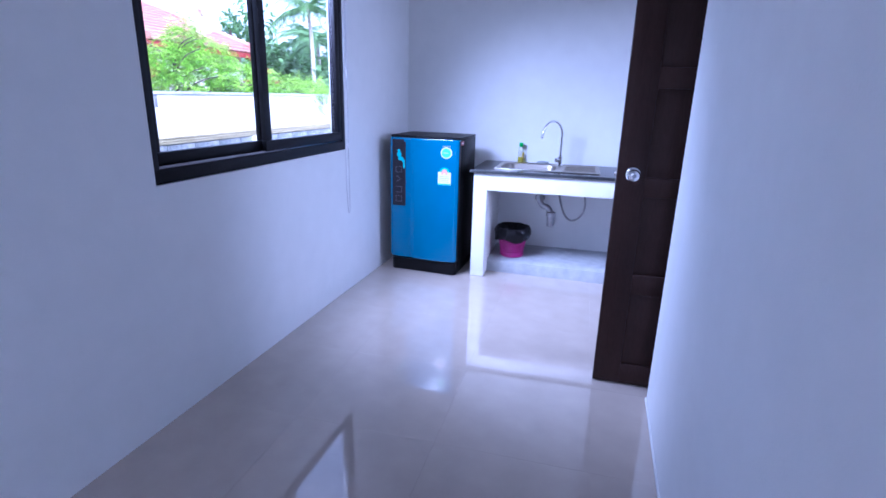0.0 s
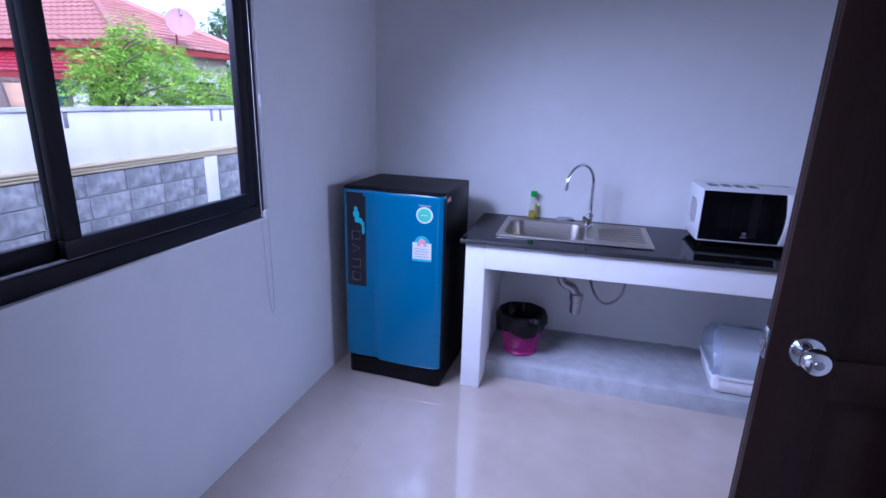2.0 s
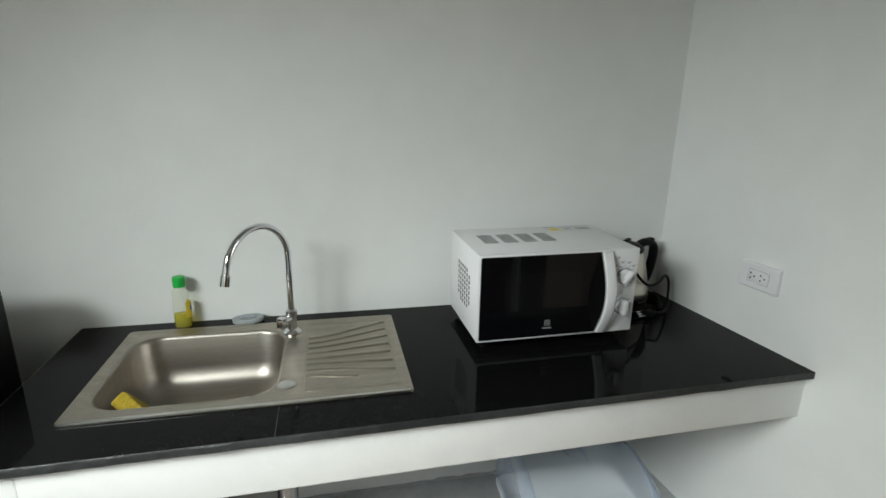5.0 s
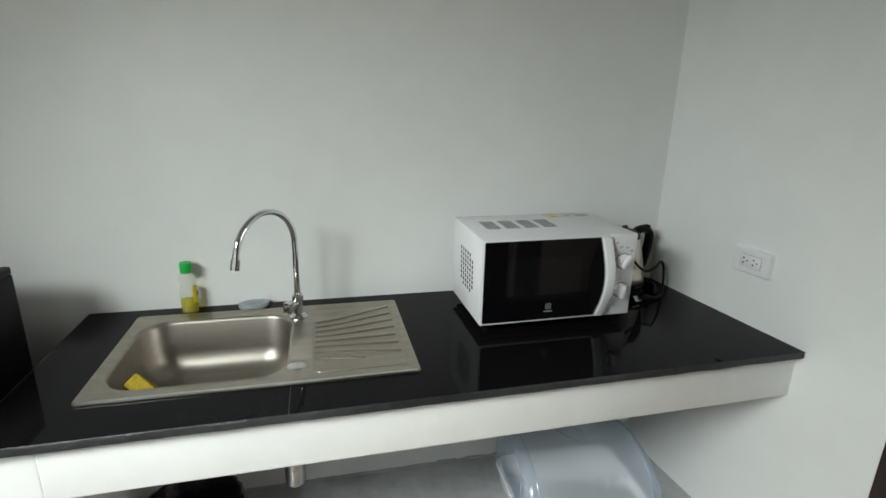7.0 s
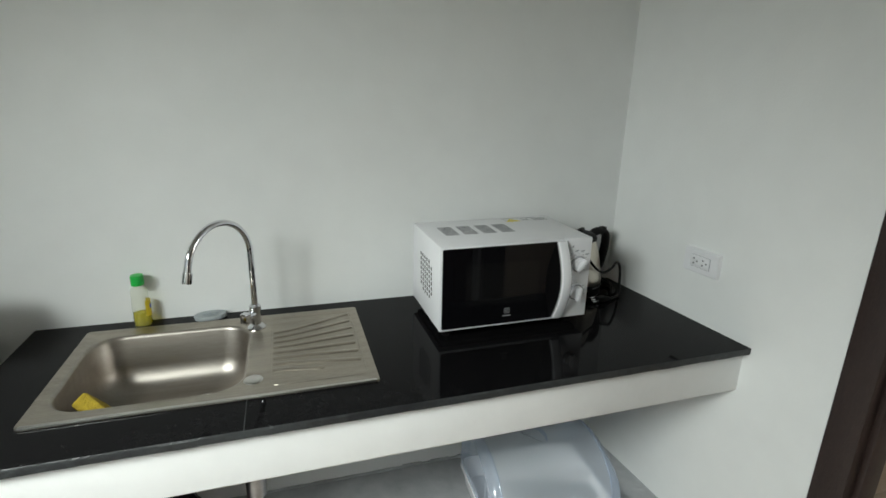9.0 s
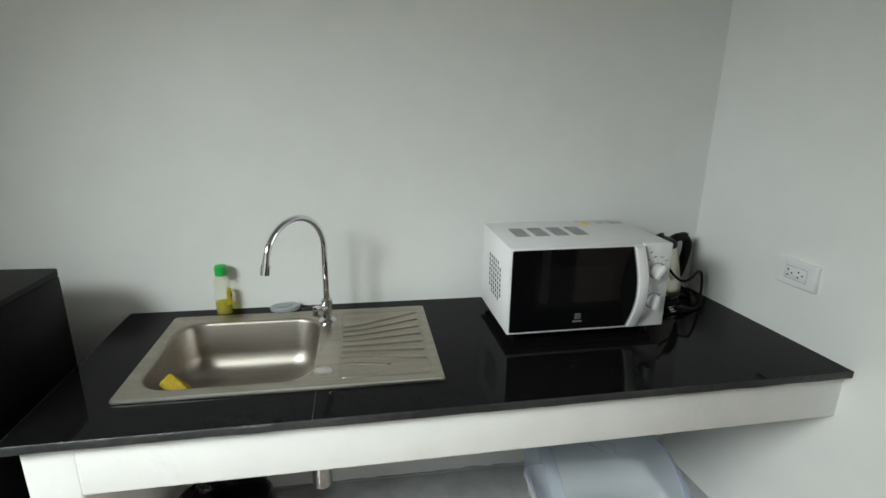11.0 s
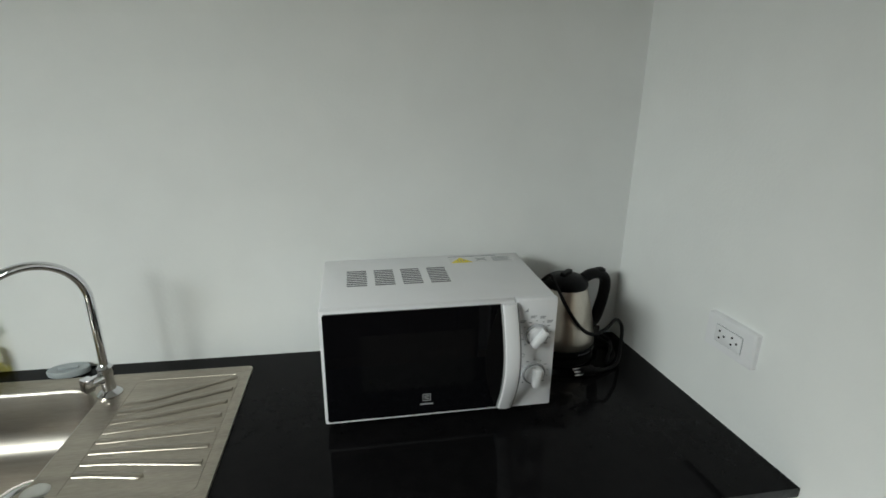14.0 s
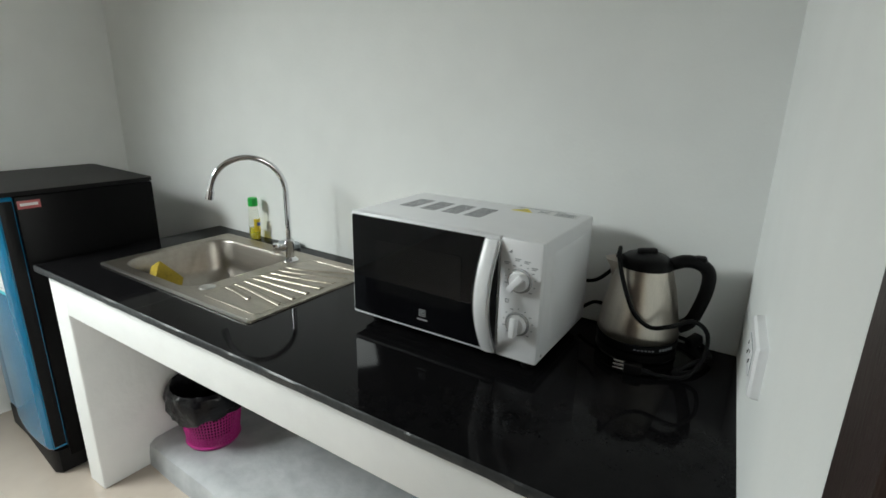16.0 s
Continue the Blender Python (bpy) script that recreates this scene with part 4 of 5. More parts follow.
for sx in (-1, 1):
    part("handle_trim", tube([(0.3565 + sx * 0.0158, -0.008 - 0.038 * math.sin(math.pi * i / 24) + 0.002, Z0 + 0.006 + i / 24 * (MWH - 0.012)) for i in range(25)], 0.0018, 6), SILVER_PL, hd)
sh = bmesh.new()
outline(sh, [(0.335 - 0.022 * math.sin(math.pi * i / 12), 0.014 + 0.218 * i / 12) for i in range(13)] + [(0.3675, 0.235), (0.3675, 0.012)], 0, 0.0006, pose(0, -0.0072, Z0, 90))
part("handle_recess", sh, BLACK_PL, dr)


def dial(cx, cz, turn):
    a = lathe([(0.0235, 0.0), (0.0245, 0.003), (0.0235, 0.006), (0.020, 0.006), (0.020, 0.0)], 32)
    bmesh.ops.transform(a, matrix=pose(cx, -0.004, cz, 90), verts=a.verts)
    ringp = part("dial", a, SILVER_PL, mw, "round dial with a silver ring")
    k = lathe([(0.0198, 0.004), (0.0195, 0.010), (0.017, 0.014), (0, 0.015)], 28)
    box(k, (-0.0065, -0.0205, 0.010), (0.0065, 0.0205, 0.027), 0.003)
    bmesh.ops.transform(k, matrix=pose(cx, -0.004, cz, 90, turn, 0), verts=k.verts)
    part("grip", k, WHITE_PL, ringp, "white plastic turning grip")
    t = bmesh.new()
    for i in range(11):
        an = radians(225 - i * 27)
        x, z = cx + 0.030 * math.cos(an), cz + 0.030 * math.sin(an)
        wd = 0.006 if i % 3 == 1 else 0.0028
        box(t, (x - wd / 2, -0.0046, z - 0.0009), (x + wd / 2, -0.0041, z + 0.0009))
    part("dial_marks", t, GREY_PRINT, mw)


dial(0.415, Z0 + 0.168, 38)
dial(0.415, Z0 + 0.080, 4)
ic = bmesh.new()
outline(ic, [(-0.004, -0.003), (0.004, -0.003), (0.004, 0.004)], 0, 0.0005, pose(0.392, -0.0041, Z0 + 0.222, 90))
part("power_icon", ic, GREY_PRINT, mw)
part("timer_icon", tube([(0.390 + 0.004 * math.cos(a * math.pi / 8), -0.0044, Z0 + 0.122 + 0.004 * math.sin(a * math.pi / 8)) for a in range(17)], 0.0005, 4), GREY_PRINT, mw)
for x0, z in ((0.381, 0.199), (0.402, 0.208), (0.421, 0.206), (0.436, 0.196)):
    ic = bx((x0, -0.0046, Z0 + z), (x0 + 0.012, -0.0041, Z0 + z + 0.0018))
    box(ic, (x0, -0.0046, Z0 + z - 0.0032), (x0 + 0.009, -0.0041, Z0 + z - 0.0014))
    part("panel_print", ic, GREY_PRINT, mw)
# top grilles: four groups of slots, slanting a little
for g in range(4):
    vt = bmesh.new()
    for k in range(9):
        x0 = 0.051 + g * 0.0575
        y0 = 0.106 + k * 0.0100
        box(vt, (x0, y0, Z1 - 0.0006), (x0 + 0.041, y0 + 0.0048, Z1 + 0.0005))
    part("top_grille", vt, VENT, mw, "grey slotted air vent")
sv = bmesh.new()
for k in range(6):
    for q in range(8):
        if (k, q) in ((0, 0), (0, 7), (5, 0)):
            continue
        y_, z_ = 0.066 + k * 0.0205 + 0.001 * q, Z0 + 0.066 + q * 0.0148
        box(sv, (-0.0006, y_, z_), (0.001, y_ + 0.0085, z_ + 0.0105))
part("side_grille", sv, BLACK_PL, mw, "punched side air holes")
emb = bmesh.new()
loft(emb, [[(MWW - 0.0005, y, z) for y, z in rrect(0.045, Z0 + 0.03, MWD - 0.02, Z1 - 0.03, 0.02, 5)], [(MWW + 0.004, y, z) for y, z in rrect(0.053, Z0 + 0.038, MWD - 0.028, Z1 - 0.038, 0.018, 5)]])
part("side_embossing", emb, WHITE_ENAMEL, mw)
wl = bmesh.new()
box(wl, (0.285, 0.212, Z1), (0.436, 0.247, Z1 + 0.0004))
ws = part("warning_label", wl, WHITE_STICK, mw, "white sticker with a yellow warning triangle")
wt = bmesh.new()
outline(wt, [(0.286, 0.213), (0.336, 0.213), (0.311, 0.246)], Z1 + 0.0004, Z1 + 0.0009)
part("warning_triangle", wt, YELLOW, ws)
wx = bmesh.new()
for a_ in (35, -35):
    box(wx, (-0.014, -0.0012, 0), (0.014, 0.0012, 0.0006), m=pose(0.358, 0.230, Z1 + 0.0004, 0, 0, a_))
for k in range(5):
    box(wx, (0.385, 0.216 + k * 0.006, Z1 + 0.0004), (0.430 - 0.006 * (k % 2), 0.218 + k * 0.006, Z1 + 0.0009))
box(wx, (0.285, 0.252, Z1 - 0.0002), (0.40, 0.2545, Z1 + 0.0006))
for dx in (0.302, 0.309, 0.316):
    box(wx, (dx, 0.2185, Z1 + 0.0009), (dx + 0.0022, 0.231, Z1 + 0.0013))
part("warning_print", wx, GREY_PRINT, ws)
part("screw", lathe([(0, 0.0015), (0.003, 0.001), (0.0035, 0)], 12, (0, 0, 0)), DULL_CHROME, mw).matrix_local = pose(MWW, 0.02, Z0 + 0.012, 0, 90)

# ---- kettle ----
kt = thing("electric_kettle", "brushed steel electric kettle with a black handle on its base", "kettle", pose(1.000, 4.336, CT, 0, 0, 0) @ Matrix.Diagonal((1.07, 1.07, 1.06, 1)))
part("power_base", lathe([(0, 0), (0.076, 0.0), (0.080, 0.006), (0.078, 0.020), (0.070, 0.024), (0, 0.024)], 36), BLACK_PL, kt, "black round power base")
part("band", lathe([(0.074, 0.025), (0.0795, 0.027), (0.0790, 0.040), (0.074, 0.042), (0, 0.042)], 40), BLACK_PL, kt)
bd = part("body", lathe([(0.0, 0.041), (0.0775, 0.041), (0.0800, 0.045), (0.0785, 0.06), (0.072, 0.10), (0.0635, 0.14), (0.055, 0.170), (0.0515, 0.182), (0.0505, 0.187)], 44), KETTLE_STEEL, kt, "brushed steel jug")
spo = bmesh.new()
SPOUT = math.radians(172)
rows3 = []
for z, outl, wd in ((0.128, 0.062, 0.004), (0.150, 0.068, 0.014), (0.172, 0.076, 0.022), (0.186, 0.085, 0.026)):
    rows3.append([(0.045, -wd, z), (outl * 0.85, -wd * 0.85, z), (outl, 0, z), (outl * 0.85, wd * 0.85, z), (0.045, wd, z)])
loft(spo, rows3)
bmesh.ops.transform(spo, matrix=Matrix.Rotation(SPOUT, 4, "Z"), verts=spo.verts)
part("spout", spo, KETTLE_STEEL, bd)
part("lid", lathe([(0.0525, 0.184), (0.0535, 0.190), (0.051, 0.197), (0.038, 0.206), (0.018, 0.211), (0, 0.212)], 36), BLACK_PL, kt, "black plastic lid")
part("lid_grip", bx((-0.020, -0.007, 0.207), (0.020, 0.007, 0.220), 0.004, Matrix.Rotation(0.7, 4, "Z")), BLACK_PL, kt)
HA = math.radians(12)
hp = smooth_path([(0.042, 0, 0.190), (0.070, 0, 0.202), (0.096, 0, 0.200), (0.114, 0, 0.184), (0.116, 0, 0.152), (0.108, 0, 0.112), (0.096, 0, 0.078), (0.076, 0, 0.062)], 6)
hm = tube(hp, 0.0128, 12)
for v in hm.verts:
    v.co.y *= 1.25
bmesh.ops.transform(hm, matrix=Matrix.Rotation(HA, 4, "Z"), verts=hm.verts)
part("handle", hm, BLACK_PL, kt, "black plastic loop handle")
tg = bx((0.086, -0.011, 0.204), (0.108, 0.010, 0.216), 0.005, Matrix.Rotation(HA, 4, "Z") @ Matrix.Rotation(0.0, 4, "Y"))
part("lid_latch", tg, BLACK_PL, kt)
mk = bmesh.new()
for k in range(6):
    a_ = radians(-78 + k * 5)
    box(mk, (0.0792, -0.0020, 0.031), (0.0799, 0.0020, 0.034), m=Matrix.Rotation(a_, 4, "Z"))
for k in range(5):
    a_ = radians(-42 + k * 5)
    box(mk, (0.0792, -0.0024, 0.031), (0.0799, 0.0024, 0.036), m=Matrix.Rotation(a_, 4, "Z"))
part("base_print", mk, GREY_PRINT, kt)
# cable slung over the jug, its plug lying in front
cab = thing("power_cable", "black kettle cable slung over the jug with its plug", "cable", pose(1.000, 4.336, CT) @ Matrix.Diagonal((1.07, 1.07, 1.06, 1)))
part("flex", tube(smooth_path([(-0.150, 0.060, 0.100), (-0.110, 0.058, 0.112), (-0.075, 0.050, 0.150), (-0.056, 0.006, 0.196), (-0.047, -0.022, 0.218), (-0.040, -0.045, 0.199), (-0.020, -0.066, 0.155), (0.008, -0.085, 0.112),
                               (0.040, -0.088, 0.092), (0.075, -0.080, 0.100), (0.108, -0.060, 0.112), (0.134, -0.045, 0.085), (0.132, -0.055, 0.035), (0.110, -0.085, 0.008), (0.070, -0.105, 0.007), (0.040, -0.112, 0.012)], 7), 0.0042, 8), RUBBER, cab)
part("loop", tube(smooth_path([(-0.14, 0.06, 0.035), (-0.11, 0.065, 0.055), (-0.07, 0.06, 0.05), (-0.02, 0.082, 0.02), (0.05, 0.085, 0.012), (0.10, 0.06, 0.015), (0.13, 0.01, 0.010), (0.125, -0.04, 0.006), (0.09, -0.075, 0.006), (0.12, -0.03, 0.018), (0.14, 0.02, 0.012), (0.11, 0.05, 0.03)], 7), 0.0042, 8), RUBBER, cab)
pgb = bx((-0.014, -0.010, 0), (0.020, 0.010, 0.019), 0.004, pose(0.022, -0.113, 0.002, 0, 0, 8))
tube([(0.030, -0.112, 0.011), (0.060, -0.108, 0.009)], [0.0075, 0.005], 10, pgb)
pg = part("plug", pgb, RUBBER, cab, "black moulded plug")
for dy in (-0.0065, 0.0, 0.0065):
    part("pin", bx((-0.034, dy - 0.0022, 0.008), (-0.013, dy + 0.0022, 0.0125), 0.001, pose(0.022, -0.113, 0.002 + dy * 0.7, 0, 0, 8)), CHROME, pg)
pg2 = bx((-0.012, -0.010, 0), (0.020, 0.010, 0.022), 0.004, pose(0.105, 0.030, 0.022, 0, -15, 60))
part("second_plug", pg2, RUBBER, cab)

# ---- wall socket ----
so = thing("wall_socket", "white double power socket on the wall", "socket", EAST @ pose(0, -0.416, 0.9580, 0, 0, -90) @ Matrix.Diagonal((1, 1.5, 1, 1)))
fp = bmesh.new()
loft(fp, [[(x, 0.0, z) for x, z in rrect(-0.0635, -0.038, 0.0635, 0.038, 0.004, 3)], [(x, -0.007, z) for x, z in rrect(-0.0630, -0.0375, 0.0630, 0.0375, 0.004, 3)], [(x, -0.0095, z) for x, z in rrect(-0.0605, -0.035, 0.0605, 0.035, 0.004, 3)]])
part("cover_plate", fp, WHITE_PL, so)
gr = bmesh.new()
tube([(x, -0.0095, z) for x, z in rrect(-0.035, -0.0185, 0.035, 0.0185, 0.002, 2)] + [(0.035, -0.0095, 0.0165)], 0.0006, 4, gr)
part("insert_line", gr, GREY_PRINT, so)
part("insert", bx((-0.0345, -0.0108, -0.018), (0.0345, -0.009, 0.018), 0.0006), WHITE_PL, so)
for cx in (-0.0165, 0.0165):
    pn = bmesh.new()
    for dx, dz in ((-0.006, 0.0075), (-0.006, -0.0075), (0.0065, 0.0)):
        q = lathe([(0, 0.0004), (0.0026, 0.0004), (0.0026, 0)], 10)
        bmesh.ops.transform(q, matrix=pose(cx + dx, -0.0108, dz, 90), verts=q.verts)
        tmp = bpy.data.meshes.new("pin_hole")
        q.to_mesh(tmp)
        q.free()
        pn.from_mesh(tmp)
        bpy.data.meshes.remove(tmp)
    part("pin_holes", pn, BLACK_PL, so, "dark pin holes of one outlet")

# ---- outside: garden wall ----
GZ = -0.4
bm = bmesh.new()
bmesh.ops.create_grid(bm, x_segments=8, y_segments=8, size=600)
for v in bm.verts:
    v.co.z = GZ
gr_ob = single("ground", bm, GROUND, "dry grassy ground outside", "ground", "structure")

FX = -4.6
fen = thing("garden_wall", "white rendered garden wall above bare concrete blocks", "garden wall", kind="structure")
part("upper_wall", bx((FX - 0.14, -2.0, 0.735), (FX, 16.0, 1.215), 0.004), FENCE_WHITE, fen)
cp = bmesh.new()
for i in range(90):
    y0 = -2 + i * 0.2
    j = 0.006 * noise.noise((y0 * 3, 0, 0))
    box(cp, (FX - 0.16, y0, 1.213), (FX + 0.018 + j, y0 + 0.2, 1.243 + j), 0)
part("coping", cp, COPING, fen, "weathered grey coping")
for k, (z, r, w) in enumerate(((0.722, 0.018, 0.045), (0.690, 0.020, 0.030), (0.660, 0.016, 0.018))):
    part("moulding", bx((FX - 0.1, -2.0, z - r), (FX + w, 16.0, z + r), r * 0.8, seg=3), FENCE_CREAM, fen, "cream painted moulding")
part("mortar_backing", bx((FX - 0.13, -2.0, GZ - 0.2), (FX - 0.026, 16.0, 0.70)), MORTAR, fen)
for y in (3.0, 6.80, 10.6, 14.4):
    part("post", bx((FX - 0.1, y, GZ - 0.2), (FX + 0.012, y + 0.215, 0.655), 0.006), FENCE_WHITE, fen, "white concrete post")
# slots drawn as flush dark grey bars, in pairs
for y in (0.9, 2.9, 4.905, 6.98, 8.98, 11.0):
    for dy in (0.0, 0.165):
        part("drain_slot", bx((FX - 0.02, y + dy, 1.065), (FX + 0.0015, y + dy + 0.045, 1.205), 0.001), SLOT, fen, "narrow dark grey slot")

# ---- house with a hipped tile roof ----
HX, HY0, HY1, EZ, RZ = -14.1, 15.2, 21.8, 2.83, 5.0
house = thing("house", "cream house with a salmon tiled hipped roof and red fascia", "house")
hw = bmesh.new()
box(hw, (-30, HY0 + 0.75, GZ - 0.2), (HX - 0.7, HY1 - 0.7, EZ - 0.02))
part("wall", hw, HOUSE, house)
ym = (HY0 + HY1) / 2
run = ym - HY0


def tiled(b, a0, a1, r0, r1, step=0.30, rowlen=0.33, amp=0.035):
    """A roof face of wavy tile courses between eave a0-a1 and ridge r0-r1."""
    a0, a1, r0, r1 = (Vector(p) for p in (a0, a1, r0, r1))
    nrm = (a1 - a0).cross(r0 - a0).normalized()
    if nrm.z < 0:
        nrm = -nrm
    up = (r0 + r1) / 2 - (a0 + a1) / 2
    nr = max(2, round((r0 - a0 - (r0 - a0).project(a1 - a0)).length / rowlen))
    e = (a1 - a0).normalized()
    for k in range(nr):
        rows2 = []
        for s, lift in ((k / nr, 0.045), ((k + 1) / nr, 0.005)):
            p, q = a0.lerp(r0, s), a1.lerp(r1, s)
            ln = (q - p).length
            n_ = max(2, round((a1 - a0).length / step * 4))
            t0, t1 = (p - a0).dot(e), (q - a0).dot(e)
            row = []
            for i in range(n_ + 1):
                t = i / n_
                pos = t0 + (t1 - t0) * t
                pt = p.lerp(q, t)
                row.append(b.verts.new(pt + nrm * (lift + amp * abs(math.sin(math.pi * pos / step)))))
            rows2.append(row)
        front = [b.verts.new(v.co - nrm * 0.045) for v in rows2[0]]
        for i in range(len(front) - 1):
            b.faces.new((rows2[0][i], rows2[0][i + 1], rows2[1][i + 1], rows2[1][i]))
            b.faces.new((front[i], front[i + 1], rows2[0][i + 1], rows2[0][i]))
    return b


apex, far = (HX - run - 1.3, ym, RZ), (-30, ym, RZ)
rf = bmesh.new()
tiled(rf, (-30, HY0, EZ), (HX, HY0, EZ), far, apex)
tiled(rf, (HX, HY0, EZ), (HX, HY1, EZ), apex, (apex[0], apex[1] + 0.01, apex[2]))
tiled(rf, (HX, HY1, EZ), (-30, HY1, EZ), apex, far)
roof = part("roof", rf, ROOF_TILE, house, "salmon pink clay tile roof")
rc = bmesh.new()
for p, q in (((HX, HY0, EZ + 0.08), apex), ((HX, HY1, EZ + 0.08), apex), (apex, far)):
    p, q = Vector(p), Vector(q)
    nn = round((q - p).length / 0.33)
    for i in range(nn):
        tube([p.lerp(q, i / nn) + Vector((0, 0, 0.05)), p.lerp(q, (i + 1.1) / nn) + Vector((0, 0, 0.07))], [0.13, 0.105], 8, rc)
part("ridge_caps", rc, ROOF_TILE, roof)
fs = bmesh.new()
box(fs, (-30, HY0 + 0.03, EZ - 0.20), (HX - 0.03, HY0 + 0.10, EZ - 0.01))
box(fs, (HX - 0.10, HY0 + 0.10, EZ - 0.20), (HX - 0.03, HY1 - 0.03, EZ - 0.01))
box(fs, (-30, HY0 + 0.10, EZ - 0.06), (HX - 0.10, HY1 - 0.1, EZ - 0.03))
part("fascia", fs, FASCIA, house)
wn = bmesh.new()
box(wn, (HX - 0.72, 18.6, 0.9), (HX - 0.66, 20.2, 1.75))
part("window", wn, HOUSE_DARK, house)
wf = bmesh.new()
box(wf, (HX - 0.7, 18.4, 1.75), (HX - 0.55, 20.4, 1.95))
box(wf, (HX - 0.7, 18.45, 0.8), (HX - 0.6, 18.6, 1.75))
box(wf, (HX - 0.7, 20.2, 0.8), (HX - 0.6, 20.35, 1.75))
part("window_surround", wf, FENCE_WHITE, house)
# small side gable under the far eave
gb2 = bmesh.new()
box(gb2, (-1.3, 0, -0.09), (0.2, 0.12, 0.09), m=pose(HX + 0.2, HY1 - 0.2, EZ - 0.62, 0, 33, 60))
box(gb2, (-0.9, 0, -0.06), (0.9, 0.4, 0.06), m=pose(HX + 0.1, HY1 - 0.1, EZ - 1.12, 0, 0, 60))
part("side_eave", gb2, FASCIA, house)
# porch
pr = bmesh.new()
tiled(pr, (-30, 13.5, 1.80), (HX + 0.1, 13.5, 1.80), (-30, 15.9, 2.62), (HX - 0.9, 15.9, 2.62), 0.30, 0.36, 0.03)
tiled(pr, (HX + 0.1, 13.5, 1.80), (HX + 0.1, 15.9, 1.80), (HX - 0.9, 15.88, 2.62), (HX - 0.9, 15.9, 2.62), 0.30, 0.36, 0.03)
porch = part("porch_roof", pr, ROOF_RED, house, "glossy dark red porch roof")
pf = bmesh.new()
box(pf, (-30, 13.5, 1.63), (HX + 0.08, 13.56, 1.79))
box(pf, (HX + 0.02, 13.56, 1.63), (HX + 0.08, 15.9, 1.79))
part("porch_fascia", pf, FASCIA, porch)
for x in (HX - 0.35, HX - 3.4, HX - 6.8):
    part("porch_post", bx((x - 0.14, 13.75, GZ - 0.1), (x + 0.14, 14.03, 1.64), 0.01), FENCE_WHITE, house, "white square porch post")
part("porch_door", bx((HX - 2.2, HY0 + 0.70, 0.1), (HX - 1.2, HY0 + 0.76, 1.6)), HOUSE_DARK, house)
# things seen beyond the wall
sd = thing("satellite_dish", "pale pink satellite dish on the roof edge", "satellite dish", look((-13.9, 17.6, 3.62), (-4, 9, 7.5)) @ Matrix.Rotation(math.pi, 4, "X"))
part("reflector", lathe([(0, 0.0), (0.2, 0.022), (0.36, 0.07), (0.47, 0.125), (0.475, 0.12), (0.36, 0.06), (0.2, 0.012), (0, -0.01)], 36), DISH, sd)
part("arm", tube([(0, -0.45, 0.11), (0, -0.1, 0.5)], 0.014, 6), DULL_CHROME, sd)
part("feed", tube([(0, -0.1, 0.46), (0, -0.1, 0.56)], 0.04, 10), PALE_PRINT, sd)
mt = tube([(-13.9, 17.6, 3.6), (-14.15, 17.65, 3.25), (-14.15, 17.65, 2.75)], 0.03, 8)
bmesh.ops.transform(mt, matrix=sd.matrix_world.inverted(), verts=mt.verts)
part("mast", mt, FASCIA, sd)
bsn = lathe([(0, 0), (0.20, 0.01), (0.30, 0.09), (0.32, 0.09), (0.21, -0.005), (0, -0.015)], 28, sy=1.25)
single("plastic_basin", bsn, CABLE_BLUE, "dark teal plastic basin hung on the porch", "basin", m=pose(-16.25, 14.72, 1.23, 90, 0, 20))
hk = tube([(-16.25, 14.74, 1.5), (-16.25, 14.9, 2.3)], 0.02, 6)
single("hanging_rope", hk, BARK, "rope hanging under the porch roof", "rope")
cb = thing("wooden_board", "tan wooden board leaning behind the garden wall", "board", pose(-9.35, 8.05, 0, 0, 0, 50))
part("board", bx((-0.36, -0.02, GZ), (0.36, 0.02, 1.52), 0.005), WOOD_BOX, cb)
bf = bmesh.new()
for lo, hi in (((-0.38, -0.035, GZ), (-0.32, -0.02, 1.54)), ((0.32, -0.035, GZ), (0.38, -0.02, 1.54)), ((-0.32, -0.035, 1.47), (0.32, -0.02, 1.54))):
    box(bf, lo, hi, 0.003)
part("edging", bf, BARK, cb)


# ---- plants ----
def leaf_cloud(b, blobs, size, seed, droop=0.3, pin=False):
    """Leaves scattered through uneven clumps; pin: in rows along short twigs."""
    rnd = random.Random(seed)
    for (cx, cy, cz), (rx_, ry_, rz_), count in blobs:
        for _ in range(count):
            while True:
                p = Vector((rnd.uniform(-1, 1), rnd.uniform(-1, 1), rnd.uniform(-1, 1)))
                if 0.25 < p.length < 1:
                    break
            if noise.noise((p * 2.2 + Vector((cx, cy, cz)))) < -0.12:
                continue
            c = Vector((cx + p.x * rx_, cy + p.y * ry_, cz + p.z * rz_))
            d = Vector((p.x + rnd.gauss(0, 0.5), p.y + rnd.gauss(0, 0.5), p.z * 0.5 - droop + rnd.gauss(0, 0.3))).normalized()
            s = d.cross(Vector((rnd.gauss(0, 0.4), rnd.gauss(0, 0.4), 1))).normalized()
            k = 5 if pin else 1
            for i in range(k):
                for sg in ((-1, 1) if pin else (1,)):
                    l = size * rnd.uniform(0.7, 1.3)
                    base = c + d * (i * size * 0.55)
                    dd = (d * 0.55 + s * sg).normalized() if pin else d
                    w = (dd.cross(Vector((0, 0, 1))) + Vector((0, 0, rnd.gauss(0, 0.3)))).normalized() * l * (0.20 if pin else 0.30)
                    tipv = base + dd * l + Vector((0, 0, -l * 0.15))
                    midv = base + dd * l * 0.45
                    vs = [b.verts.new(q) for q in (base, midv + w, tipv, midv - w)]
                    b.faces.new(vs)


